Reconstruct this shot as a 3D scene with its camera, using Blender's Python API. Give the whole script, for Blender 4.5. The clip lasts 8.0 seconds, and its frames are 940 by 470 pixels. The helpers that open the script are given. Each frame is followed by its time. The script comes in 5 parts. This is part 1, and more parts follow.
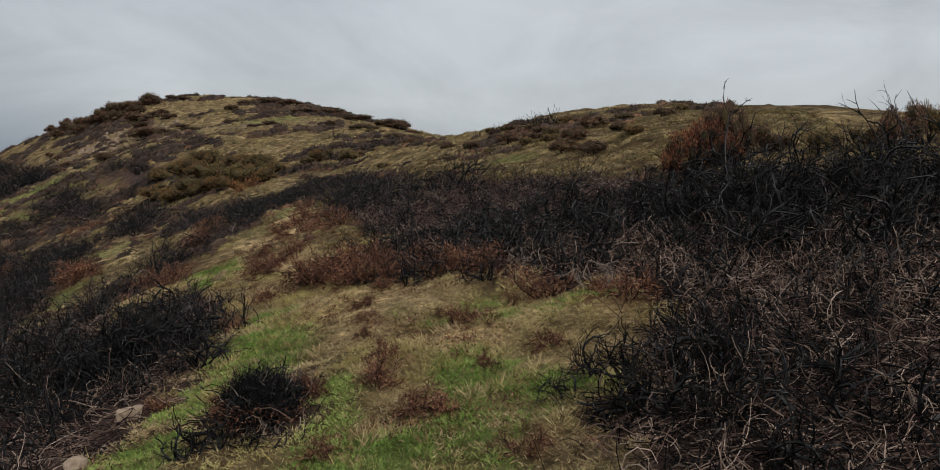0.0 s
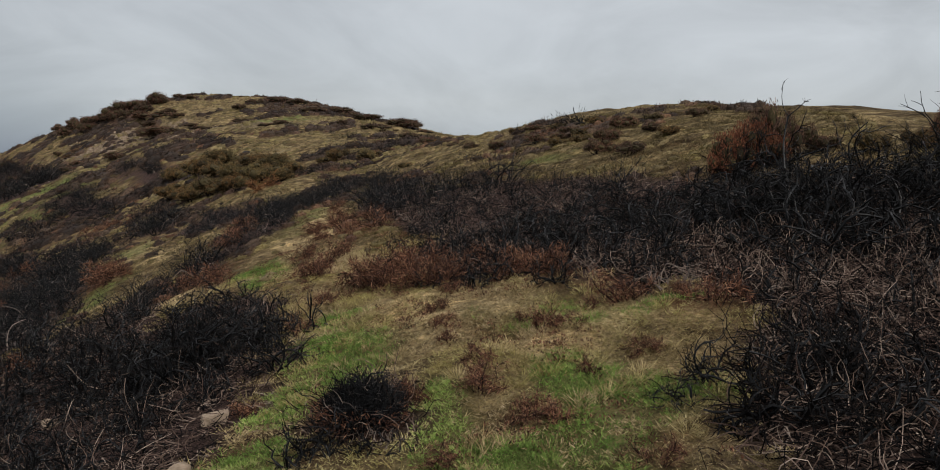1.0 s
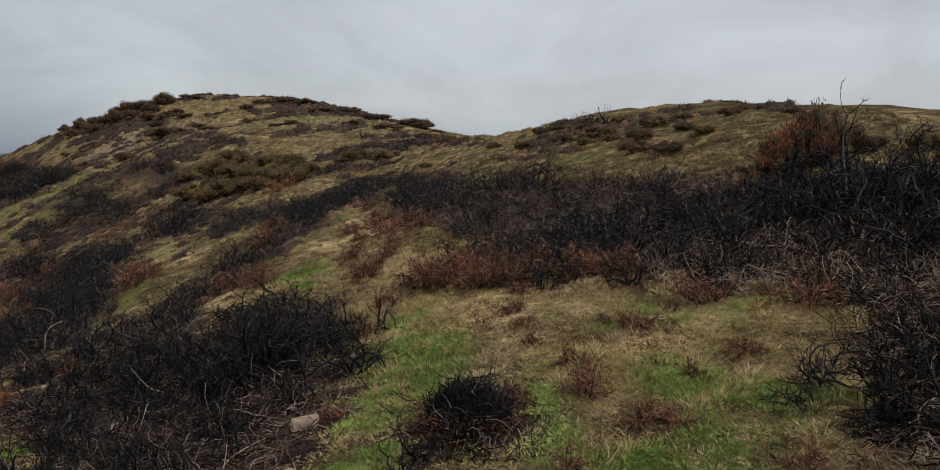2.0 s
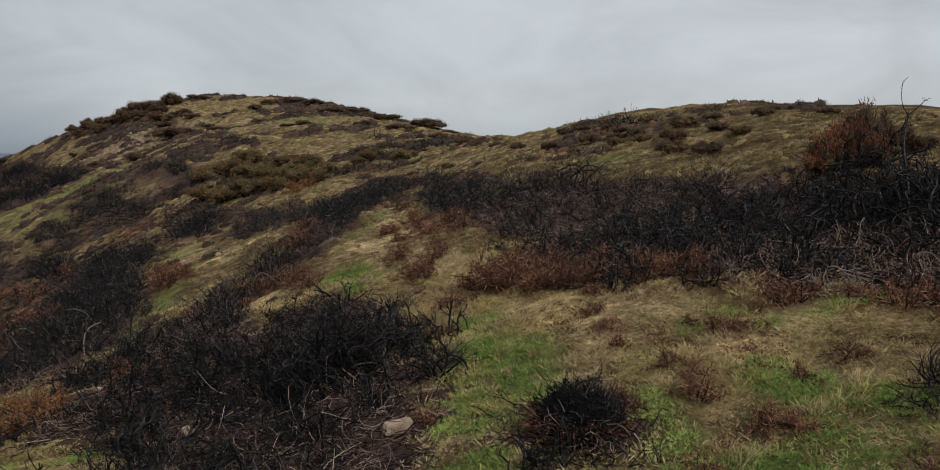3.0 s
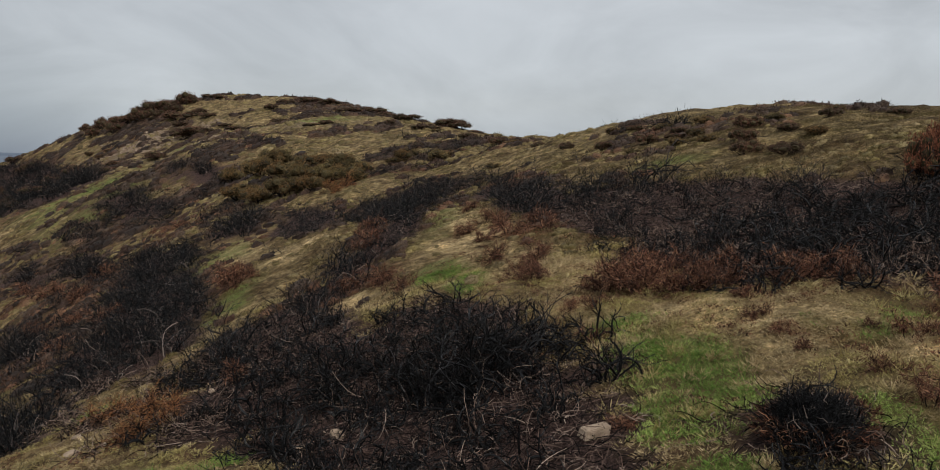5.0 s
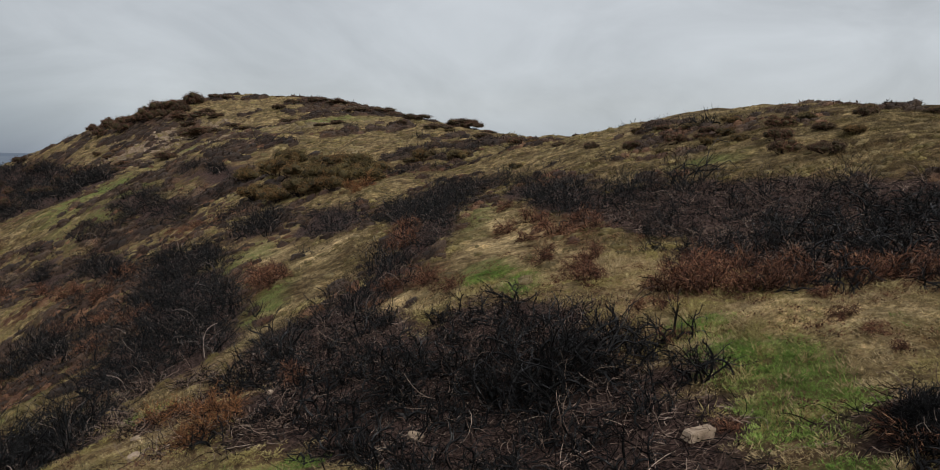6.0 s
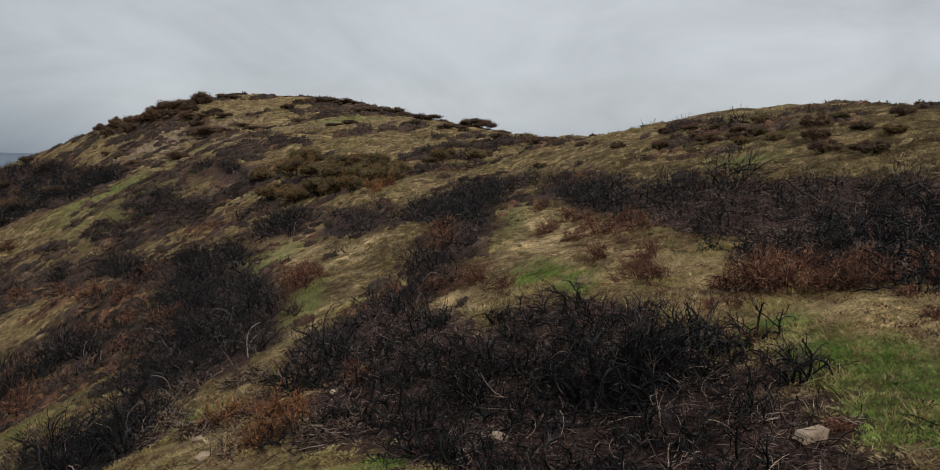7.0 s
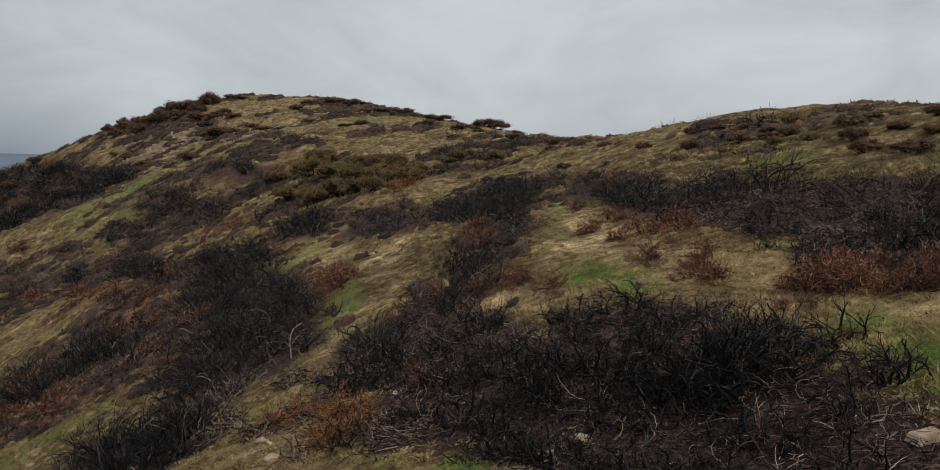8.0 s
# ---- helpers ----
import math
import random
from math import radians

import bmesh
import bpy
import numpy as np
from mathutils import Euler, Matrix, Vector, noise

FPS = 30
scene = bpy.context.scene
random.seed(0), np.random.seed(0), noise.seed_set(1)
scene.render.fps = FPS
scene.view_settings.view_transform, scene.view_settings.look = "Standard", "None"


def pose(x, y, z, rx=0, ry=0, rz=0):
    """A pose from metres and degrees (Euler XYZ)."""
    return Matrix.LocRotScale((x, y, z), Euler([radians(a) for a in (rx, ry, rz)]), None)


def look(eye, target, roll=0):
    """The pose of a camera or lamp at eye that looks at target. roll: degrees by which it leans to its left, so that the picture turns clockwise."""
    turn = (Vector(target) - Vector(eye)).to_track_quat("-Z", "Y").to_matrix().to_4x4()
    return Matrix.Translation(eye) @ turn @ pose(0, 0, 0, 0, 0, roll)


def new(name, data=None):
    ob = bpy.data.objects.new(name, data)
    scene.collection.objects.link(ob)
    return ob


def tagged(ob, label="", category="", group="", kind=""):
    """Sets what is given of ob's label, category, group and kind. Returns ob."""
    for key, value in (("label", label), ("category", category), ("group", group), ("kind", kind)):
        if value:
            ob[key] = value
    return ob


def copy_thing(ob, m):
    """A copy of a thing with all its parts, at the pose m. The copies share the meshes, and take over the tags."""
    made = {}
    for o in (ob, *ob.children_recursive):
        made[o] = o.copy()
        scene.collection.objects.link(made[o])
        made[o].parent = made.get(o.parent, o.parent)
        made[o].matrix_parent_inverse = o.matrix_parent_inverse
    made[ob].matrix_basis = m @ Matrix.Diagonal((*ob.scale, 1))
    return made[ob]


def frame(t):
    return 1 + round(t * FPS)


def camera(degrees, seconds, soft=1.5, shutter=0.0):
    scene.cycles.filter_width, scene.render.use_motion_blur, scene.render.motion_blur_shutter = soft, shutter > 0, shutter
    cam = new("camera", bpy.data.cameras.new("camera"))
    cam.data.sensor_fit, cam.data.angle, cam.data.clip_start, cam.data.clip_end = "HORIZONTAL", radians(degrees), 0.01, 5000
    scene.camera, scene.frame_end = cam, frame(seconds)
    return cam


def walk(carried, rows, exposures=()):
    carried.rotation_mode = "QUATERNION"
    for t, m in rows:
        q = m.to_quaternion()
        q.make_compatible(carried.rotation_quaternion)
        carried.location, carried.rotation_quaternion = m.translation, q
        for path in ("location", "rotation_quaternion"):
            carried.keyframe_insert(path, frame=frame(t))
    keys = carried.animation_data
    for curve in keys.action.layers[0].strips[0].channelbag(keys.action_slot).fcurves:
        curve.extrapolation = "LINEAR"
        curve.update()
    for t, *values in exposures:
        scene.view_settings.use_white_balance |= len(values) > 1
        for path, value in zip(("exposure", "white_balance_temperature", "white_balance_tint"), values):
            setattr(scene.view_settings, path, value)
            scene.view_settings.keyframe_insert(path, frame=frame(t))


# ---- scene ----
cam = camera(59.1, 8.0, 0.9)
PATH = [
    (0, (0.248, 0.754, 2.042), (0.24, 2.747, 1.871), 0.1),
    (0.5, (-0.187, 0.814, 2.052), (-0.196, 2.806, 1.88), 0.1),
    (1, (-0.673, 0.872, 2.062), (-0.681, 2.864, 1.89), 0.2),
    (1.5, (-1.13, 0.927, 2.071), (-1.138, 2.92, 1.898), 0.1),
    (3, (-2.533, 1.086, 2.066), (-2.542, 3.079, 1.894), 0.1),
    (3.5, (-2.988, 1.146, 2.066), (-2.997, 3.138, 1.894), 0.1),
    (4, (-3.489, 1.192, 2.054), (-3.498, 3.184, 1.882), 0.2),
    (4.5, (-3.947, 1.254, 2.045), (-3.956, 3.247, 1.874), 0.2),
    (5, (-4.447, 1.31, 2.026), (-4.455, 3.303, 1.856), 0.3),
    (6.5, (-5.911, 1.483, 1.985), (-5.918, 3.476, 1.816), 0.3),
    (7, (-6.428, 1.538, 1.955), (-6.435, 3.531, 1.787), 0.4),
    (7.5, (-6.892, 1.583, 1.94), (-6.9, 3.576, 1.772), 0.4),
    (8, (-7.405, 1.648, 1.921), (-7.413, 3.641, 1.755), 0.4),
]
walk(cam, [(t, look(eye, target, roll)) for t, eye, target, roll in PATH])

# ---- sky and light ----
world = bpy.data.worlds.new("overcast_sky")
scene.world = world
world.use_nodes = True
wn, wl = world.node_tree.nodes, world.node_tree.links
wn.clear()


def wnode(kind, **sets):
    n = wn.new(kind)
    for k, v in sets.items():
        n.inputs[k].default_value = v
    return n


SUN_UP, SUN_ROUND = radians(48), radians(150)
air = wn.new("ShaderNodeTexSky")
air.sky_type, air.sun_disc, air.sun_elevation, air.sun_rotation = "NISHITA", False, SUN_UP, SUN_ROUND
air_bg = wnode("ShaderNodeBackground", Strength=0.012)
wl.new(air.outputs["Color"], air_bg.inputs["Color"])
way = wn.new("ShaderNodeTexCoord")
split = wn.new("ShaderNodeSeparateXYZ")
wl.new(way.outputs["Generated"], split.inputs[0])
# the cloud deck brightens towards the zenith
deck = wn.new("ShaderNodeValToRGB")
wl.new(split.outputs["Z"], deck.inputs["Fac"])
for e, (p, c) in zip((deck.color_ramp.elements[0], deck.color_ramp.elements[1], deck.color_ramp.elements.new(0.07), deck.color_ramp.elements.new(0.17),
                      deck.color_ramp.elements.new(0.32)),
                     ((0.0, (0.30, 0.34, 0.40)), (1.0, (1.25, 1.28, 1.32)), (0.07, (0.45, 0.472, 0.495)), (0.17, (0.488, 0.51, 0.532)), (0.32, (0.6, 0.625, 0.65)))):
    e.position, e.color = p, (*c, 1)
# broad soft cloud masses, flattened towards the horizon
flat = wn.new("ShaderNodeMapping")
flat.inputs["Scale"].default_value = (1.0, 1.0, 2.2)
wl.new(way.outputs["Generated"], flat.inputs["Vector"])
mass = wnode("ShaderNodeTexNoise", Scale=4.2, Detail=7.0, Roughness=0.55, Distortion=0.7)
wl.new(flat.outputs[0], mass.inputs["Vector"])
gain = wn.new("ShaderNodeMapRange")
for k, v in (("From Min", 0.3), ("From Max", 0.7), ("To Min", 0.83), ("To Max", 1.16)):
    gain.inputs[k].default_value = v
wl.new(mass.outputs["Fac"], gain.inputs["Value"])
tone = wn.new("ShaderNodeMix")
tone.data_type, tone.blend_type = "RGBA", "MULTIPLY"
tone.inputs["Factor"].default_value = 1.0
wl.new(deck.outputs["Color"], tone.inputs["A"])
wl.new(gain.outputs["Result"], tone.inputs["B"])
gloom = wn.new("ShaderNodeVectorMath")
gloom.operation = "SUBTRACT"
gloom.inputs[1].default_value = (-0.60, 0.80, -0.02)
wl.new(way.outputs["Generated"], gloom.inputs[0])
squash = wn.new("ShaderNodeVectorMath")
squash.operation = "MULTIPLY"
squash.inputs[1].default_value = (2.3, 2.3, 5.5)
wl.new(gloom.outputs[0], squash.inputs[0])
reach = wn.new("ShaderNodeVectorMath")
reach.operation = "LENGTH"
wl.new(squash.outputs[0], reach.inputs[0])
shade = wn.new("ShaderNodeValToRGB")
shade.color_ramp.interpolation = "EASE"
for e, (p, c) in zip((shade.color_ramp.elements[0], shade.color_ramp.elements[1]), ((0.1, (0.5, 0.55, 0.62)), (1.0, (1, 1, 1)))):
    e.position, e.color = p, (*c, 1)
wl.new(reach.outputs["Value"], shade.inputs["Fac"])
storm = wn.new("ShaderNodeMix")
storm.data_type, storm.blend_type = "RGBA", "MULTIPLY"
storm.inputs["Factor"].default_value = 1.0
wl.new(tone.outputs["Result"], storm.inputs["A"])
wl.new(shade.outputs["Color"], storm.inputs["B"])
deck_bg = wnode("ShaderNodeBackground", Strength=1.0)
wl.new(storm.outputs["Result"], deck_bg.inputs["Color"])
both = wn.new("ShaderNodeAddShader")
wl.new(air_bg.outputs[0], both.inputs[0])
wl.new(deck_bg.outputs[0], both.inputs[1])
wout = wn.new("ShaderNodeOutputWorld")
wl.new(both.outputs[0], wout.inputs["Surface"])

sun = new("sun", bpy.data.lights.new("sun", "SUN"))
sun.data.energy, sun.data.angle, sun.data.color = 2.0, radians(13), (1.0, 0.96, 0.9)
sun.matrix_world = look((40, -50, 60), (0, 10, 0))


# ---- materials ----
class Nodes:
    """A small wrapper to write node materials."""

    def __init__(self, name, rough=0.9, spec=0.2):
        self.m = bpy.data.materials.new(name)
        self.m.use_nodes = True
        self.n, self.l = self.m.node_tree.nodes, self.m.node_tree.links
        self.b = self.n["Principled BSDF"]
        self.b.inputs["Roughness"].default_value = rough
        self.b.inputs["Specular IOR Level"].default_value = spec

    def add(self, kind, sets=(), **links):
        n = self.n.new(kind)
        for k, v in dict(sets).items():
            n.inputs[k].default_value = v
        for k, v in links.items():
            self.l.new(v, n.inputs[k])
        return n

    def noise(self, scale, detail=4.0, rough=0.55, at=None, distort=0.0):
        n = self.add("ShaderNodeTexNoise", {"Scale": scale, "Detail": detail, "Roughness": rough, "Distortion": distort})
        self.l.new(at or self.add("ShaderNodeNewGeometry").outputs["Position"], n.inputs["Vector"])
        return n.outputs["Fac"]

    def ramp(self, fac, stops):
        r = self.add("ShaderNodeValToRGB")
        e = r.color_ramp.elements
        while len(e) < len(stops):
            e.new(0.5)
        for i, (p, c) in enumerate(stops):
            e[i].position, e[i].color = p, (*c, 1) if len(c) == 3 else c
        self.l.new(fac, r.inputs["Fac"])
        return r.outputs["Color"]

    def mix(self, fac, a, b, blend="MIX"):
        x = self.add("ShaderNodeMix")
        x.data_type, x.blend_type = "RGBA", blend
        for key, v in (("Factor", fac), ("A", a), ("B", b)):
            if isinstance(v, (tuple, float, int)):
                x.inputs[key].default_value = (*v, 1) if isinstance(v, tuple) else v
            else:
                self.l.new(v, x.inputs[key])
        return x.outputs["Result"]

    def span(self, v, a, b, c=0.0, d=1.0):
        x = self.add("ShaderNodeMapRange", {"From Min": a, "From Max": b, "To Min": c, "To Max": d})
        self.l.new(v, x.inputs["Value"])
        return x.outputs["Result"]

    def math(self, op, a, b):
        x = self.add("ShaderNodeMath")
        x.operation = op
        for i, v in enumerate((a, b)):
            if isinstance(v, (float, int)):
                x.inputs[i].default_value = v
            else:
                self.l.new(v, x.inputs[i])
        return x.outputs[0]

    def attr(self, name):
        x = self.add("ShaderNodeAttribute")
        x.attribute_name = name
        return x.outputs["Fac"]

    def island(self):
        return self.add("ShaderNodeNewGeometry").outputs["Random Per Island"]

    def random(self):
        return self.add("ShaderNodeObjectInfo").outputs["Random"]

    def bump(self, height, strength, distance):
        x = self.add("ShaderNodeBump", {"Strength": strength, "Distance": distance})
        self.l.new(height, x.inputs["Height"])
        self.l.new(x.outputs[0], self.b.inputs["Normal"])

    def base(self, colour):
        self.l.new(colour, self.b.inputs["Base Color"])
        return self.m


def ground_material():
    k = Nodes("moor_ground", 0.95, 0.08)
    broad, mid, fine, grit = k.noise(0.3, 5), k.noise(2.3, 6, 0.62), k.noise(42, 7, 0.78), k.noise(13, 7, 0.75)
    straw = k.ramp(mid, ((0.36, (0.085, 0.056, 0.027)), (0.5, (0.2, 0.148, 0.075)), (0.62, (0.32, 0.25, 0.14))))
    clump = k.noise(4.6, 7, 0.7, distort=0.4)
    olive = k.ramp(clump, ((0.38, (0.045, 0.036, 0.015)), (0.47, (0.128, 0.1, 0.043)), (0.54, (0.22, 0.172, 0.08)), (0.63, (0.33, 0.25, 0.14))))
    colour = k.mix(k.span(broad, 0.44, 0.58, 0, 0.75), straw, olive)
    soil = k.ramp(grit, ((0.3, (0.05, 0.032, 0.02)), (0.52, (0.115, 0.075, 0.045)), (0.75, (0.28, 0.21, 0.14))))
    colour = k.mix(k.span(fine, 0.5, 0.58, 0, 0.9), colour, soil)
    colour = k.mix(k.span(k.noise(30, 5, 0.75), 0.55, 0.64, 0, 0.5), colour, (0.36, 0.28, 0.18))
    bare_straw = k.ramp(k.math("ADD", k.math("MULTIPLY", grit, 0.5), k.math("MULTIPLY", fine, 0.5)), ((0.4, (0.18, 0.12, 0.06)), (0.49, (0.51, 0.38, 0.21)), (0.58, (0.66, 0.525, 0.325))))
    colour = k.mix(k.math("MULTIPLY", k.attr("trodden"), 0.85), colour, bare_straw)
    patchy = k.noise(0.85, 7, 0.68, distort=0.5)
    colour = k.mix(1.0, colour, k.ramp(patchy, ((0.37, (0.42, 0.36, 0.29)), (0.46, (0.84, 0.8, 0.72)), (0.53, (1.15, 1.12, 1.02)), (0.62, (1.62, 1.54, 1.36)))), "MULTIPLY")
    worn = k.math("MULTIPLY", k.span(k.noise(3.4, 8, 0.8), 0.42, 0.58, 0.58, 1.27), k.span(k.noise(17, 6, 0.75), 0.4, 0.6, 0.62, 1.3))
    colour = k.mix(1.0, colour, worn, "MULTIPLY")
    heath = k.ramp(grit, ((0.32, (0.022, 0.016, 0.01)), (0.5, (0.06, 0.04, 0.022)), (0.7, (0.13, 0.085, 0.045))))
    colour = k.mix(k.math("MULTIPLY", k.attr("heath"), k.span(mid, 0.36, 0.58, 0.1, 1.0)), colour, heath)
    green = k.ramp(fine, ((0.38, (0.05, 0.072, 0.016)), (0.5, (0.135, 0.17, 0.045)), (0.62, (0.25, 0.255, 0.088))))
    colour = k.mix(k.math("MULTIPLY", k.span(k.attr("green"), 0.2, 0.9), k.span(mid, 0.3, 0.55, 0.3, 0.95)), colour, green)
    rust = k.ramp(fine, ((0.3, (0.05, 0.024, 0.012)), (0.55, (0.15, 0.066, 0.03)), (0.8, (0.24, 0.13, 0.065))))
    colour = k.mix(k.attr("rust"), colour, rust)
    stony = k.ramp(k.noise(5.5, 5, 0.65), ((0.35, (0.09, 0.07, 0.05)), (0.55, (0.17, 0.135, 0.098)), (0.72, (0.29, 0.245, 0.195))))
    colour = k.mix(k.math("MULTIPLY", k.attr("stony"), k.span(mid, 0.4, 0.6)), colour, stony)
    singed = k.ramp(clump, ((0.36, (0.03, 0.018, 0.012)), (0.5, (0.095, 0.052, 0.029)), (0.64, (0.2, 0.125, 0.07))))
    colour = k.mix(k.math("MULTIPLY", k.attr("singed"), k.span(patchy, 0.4, 0.56, 0.15, 0.9)), colour, singed)
    char = k.ramp(k.math("ADD", k.math("MULTIPLY", grit, 0.55), k.math("MULTIPLY", fine, 0.45)), ((0.4, (0.02, 0.0135, 0.0115)), (0.49, (0.068, 0.044, 0.037)), (0.57, (0.16, 0.105, 0.086)), (0.66, (0.3, 0.22, 0.18))))
    char = k.mix(k.attr("soot"), char, k.mix(1.0, char, (0.8, 0.77, 0.78), "MULTIPLY"))
    colour = k.mix(k.attr("burn"), colour, char)
    lumps = k.math("MULTIPLY", k.math("ADD", k.noise(1.7, 4, 0.6), k.math("MULTIPLY", clump, 0.6)), 5.0)
    k.bump(k.math("ADD", k.math("ADD", k.math("ADD", fine, grit), k.noise(90, 4, 0.7)), lumps), 1.0, 0.05)
    return k.base(colour)


def charred_wood(name="charred_wood", rough=0.5, spec=0.11):
    k = Nodes(name, rough, spec)
    c = k.ramp(k.island(), ((0.0, (0.0018, 0.0018, 0.002)), (0.55, (0.0034, 0.0034, 0.0038)), (0.76, (0.008, 0.0078, 0.0084)), (0.9, (0.024, 0.022, 0.022)), (0.97, (0.09, 0.074, 0.066)), (1.0, (0.24, 0.19, 0.16))))
    n = k.noise(38, 4, 0.7)
    k.bump(n, 0.6, 0.006)
    return k.base(k.mix(k.span(n, 0.58, 0.75, 0, 0.4), c, (0.013, 0.012, 0.013)))


def scorched_wood(name="scorched_twig", pale=1.0, black=0.32):
    k = Nodes(name, 0.8, 0.05)
    c = k.ramp(k.island(), ((0.0, (0.003, 0.0028, 0.003)), (black, (0.0075, 0.0062, 0.006)), (black + 0.18, (0.07 * pale, 0.045 * pale, 0.037 * pale)), (0.78, (0.18 * pale, 0.122 * pale, 0.095 * pale)), (1.0, (0.4 * pale, 0.31 * pale, 0.25 * pale))))
    return k.base(k.mix(k.span(k.noise(30, 4, 0.7), 0.5, 0.75, 0, 0.5), c, (0.02, 0.016, 0.014)))


def leafy(name, stops, rough=0.85, shift=0.35, hue=None, toned=False):
    """Leaves, blades and needles: a colour for each one (or, where toned, for each tuft), drifting over the plant and from plant to plant."""
    k = Nodes(name, rough, 0.18)
    k.b.inputs["Subsurface Weight"].default_value = 0.0
    if toned:
        grain = k.noise(11, 7, 0.72)
        c = k.ramp(k.math("ADD", k.math("MULTIPLY", k.attr("tone"), 0.6), k.span(grain, 0.32, 0.68, -0.1, 0.5)), stops)
        c = k.mix(1.0, c, k.span(k.island(), 0, 1, 0.75, 1.25), "MULTIPLY")
        k.bump(grain, 1.0, 0.06)
    else:
        c = k.ramp(k.island(), stops)
    drift = k.span(k.noise(1.3, 4), 0.3, 0.7, 1 - shift, 1 + shift)
    c = k.mix(1.0, c, drift, "MULTIPLY")
    if hue:
        c = k.mix(k.span(k.noise(0.75, 5, 0.6), 0.42, 0.6), c, k.mix(1.0, c, hue, "MULTIPLY"))
    return k.base(k.mix(1.0, c, k.span(k.random(), 0, 1, 0.8, 1.2), "MULTIPLY"))


def stone_material():
    k = Nodes("weathered_stone", 0.85, 0.25)
    n, f = k.noise(6, 6, 0.6), k.noise(45, 5, 0.7)
    c = k.ramp(n, ((0.35, (0.17, 0.125, 0.085)), (0.5, (0.28, 0.21, 0.15)), (0.65, (0.36, 0.28, 0.205))))
    c = k.mix(k.span(f, 0.55, 0.7, 0, 0.4), c, (0.14, 0.105, 0.08))
    k.bump(k.math("ADD", n, f), 0.7, 0.02)
    return k.base(c)


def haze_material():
    # the haze of distance is painted into the base colour as blue-grey
    k = Nodes("hazed_upland", 1.0, 0.0)
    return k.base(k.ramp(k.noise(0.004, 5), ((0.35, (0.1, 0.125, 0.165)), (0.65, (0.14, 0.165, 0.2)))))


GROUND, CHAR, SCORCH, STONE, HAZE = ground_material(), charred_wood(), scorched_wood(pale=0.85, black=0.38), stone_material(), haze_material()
CHAR_MASS = charred_wood("charred_mass", 0.8, 0.1)
CHARRED_LIMB = charred_wood("charred_limb", 0.36, 0.15)
# inner twigs of the shrubs, with the shade inside put into the colour
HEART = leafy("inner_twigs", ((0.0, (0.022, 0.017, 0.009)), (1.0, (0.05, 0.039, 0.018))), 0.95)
RUDDY_SPRIG = leafy("ruddy_sprigs", ((0.0, (0.035, 0.013, 0.008)), (0.5, (0.145, 0.05, 0.027)), (1.0, (0.26, 0.11, 0.057))))
TWIG = scorched_wood("fine_twig", 0.22, 0.76)
BLEACH = leafy("bleached_wood", ((0.0, (0.05, 0.039, 0.033)), (0.5, (0.13, 0.1, 0.083)), (1.0, (0.27, 0.21, 0.175))), 0.7)
STRAW = leafy("straw_grass", ((0.0, (0.09, 0.062, 0.029)), (0.3, (0.25, 0.182, 0.092)), (0.65, (0.42, 0.325, 0.178)), (0.85, (0.28, 0.235, 0.1)), (1.0, (0.54, 0.44, 0.27))), hue=(0.88, 0.95, 0.7))
RUST = leafy("rust_needles", ((0.0, (0.02, 0.0095, 0.0065)), (0.4, (0.07, 0.029, 0.018)), (0.75, (0.155, 0.067, 0.038)), (1.0, (0.31, 0.18, 0.105))))
ORANGE = leafy("orange_needles", ((0.0, (0.06, 0.024, 0.010)), (0.5, (0.15, 0.062, 0.024)), (1.0, (0.28, 0.14, 0.06))))
OLIVE = leafy("olive_sprigs", ((0.0, (0.055, 0.043, 0.018)), (0.5, (0.095, 0.074, 0.029)), (0.85, (0.14, 0.105, 0.044)), (1.0, (0.19, 0.125, 0.062))), hue=(1.2, 0.9, 0.85))
BROWN = leafy("brown_sprigs", ((0.0, (0.04, 0.023, 0.017)), (0.5, (0.078, 0.045, 0.031)), (0.85, (0.115, 0.07, 0.047)), (1.0, (0.16, 0.1, 0.065))), hue=(1.15, 0.92, 0.85))
RUSSET = leafy("russet_sprigs", ((0.0, (0.035, 0.017, 0.011)), (0.5, (0.1, 0.047, 0.027)), (1.0, (0.2, 0.11, 0.065))))
HEATH = leafy("heath_cushions", ((0.0, (0.016, 0.012, 0.01)), (0.4, (0.038, 0.026, 0.02)), (0.7, (0.075, 0.05, 0.034)), (1.0, (0.15, 0.105, 0.065))), hue=(1.12, 0.94, 0.88), toned=True)
DEAD_HEATH = leafy("dead_heath_cushions", ((0.0, (0.035, 0.018, 0.012)), (0.5, (0.09, 0.045, 0.026)), (1.0, (0.2, 0.115, 0.065))), toned=True)
MOOR = leafy("moor_tussocks", ((0.0, (0.055, 0.038, 0.018)), (0.3, (0.11, 0.081, 0.036)), (0.55, (0.17, 0.127, 0.062)), (0.8, (0.22, 0.167, 0.087)), (1.0, (0.28, 0.215, 0.12))), hue=(0.93, 0.96, 0.76), toned=True)
TURF = leafy("turf_tufts", ((0.0, (0.14, 0.092, 0.045)), (0.3, (0.3, 0.215, 0.107)), (0.6, (0.45, 0.34, 0.185)), (0.8, (0.54, 0.415, 0.24)), (1.0, (0.64, 0.51, 0.325))), shift=0.2, hue=(0.88, 0.98, 0.7), toned=True)
LAWN = leafy("green_tufts", ((0.0, (0.065, 0.105, 0.023)), (0.4, (0.15, 0.245, 0.048)), (0.7, (0.26, 0.35, 0.085)), (1.0, (0.46, 0.46, 0.17))), shift=0.25, toned=True)


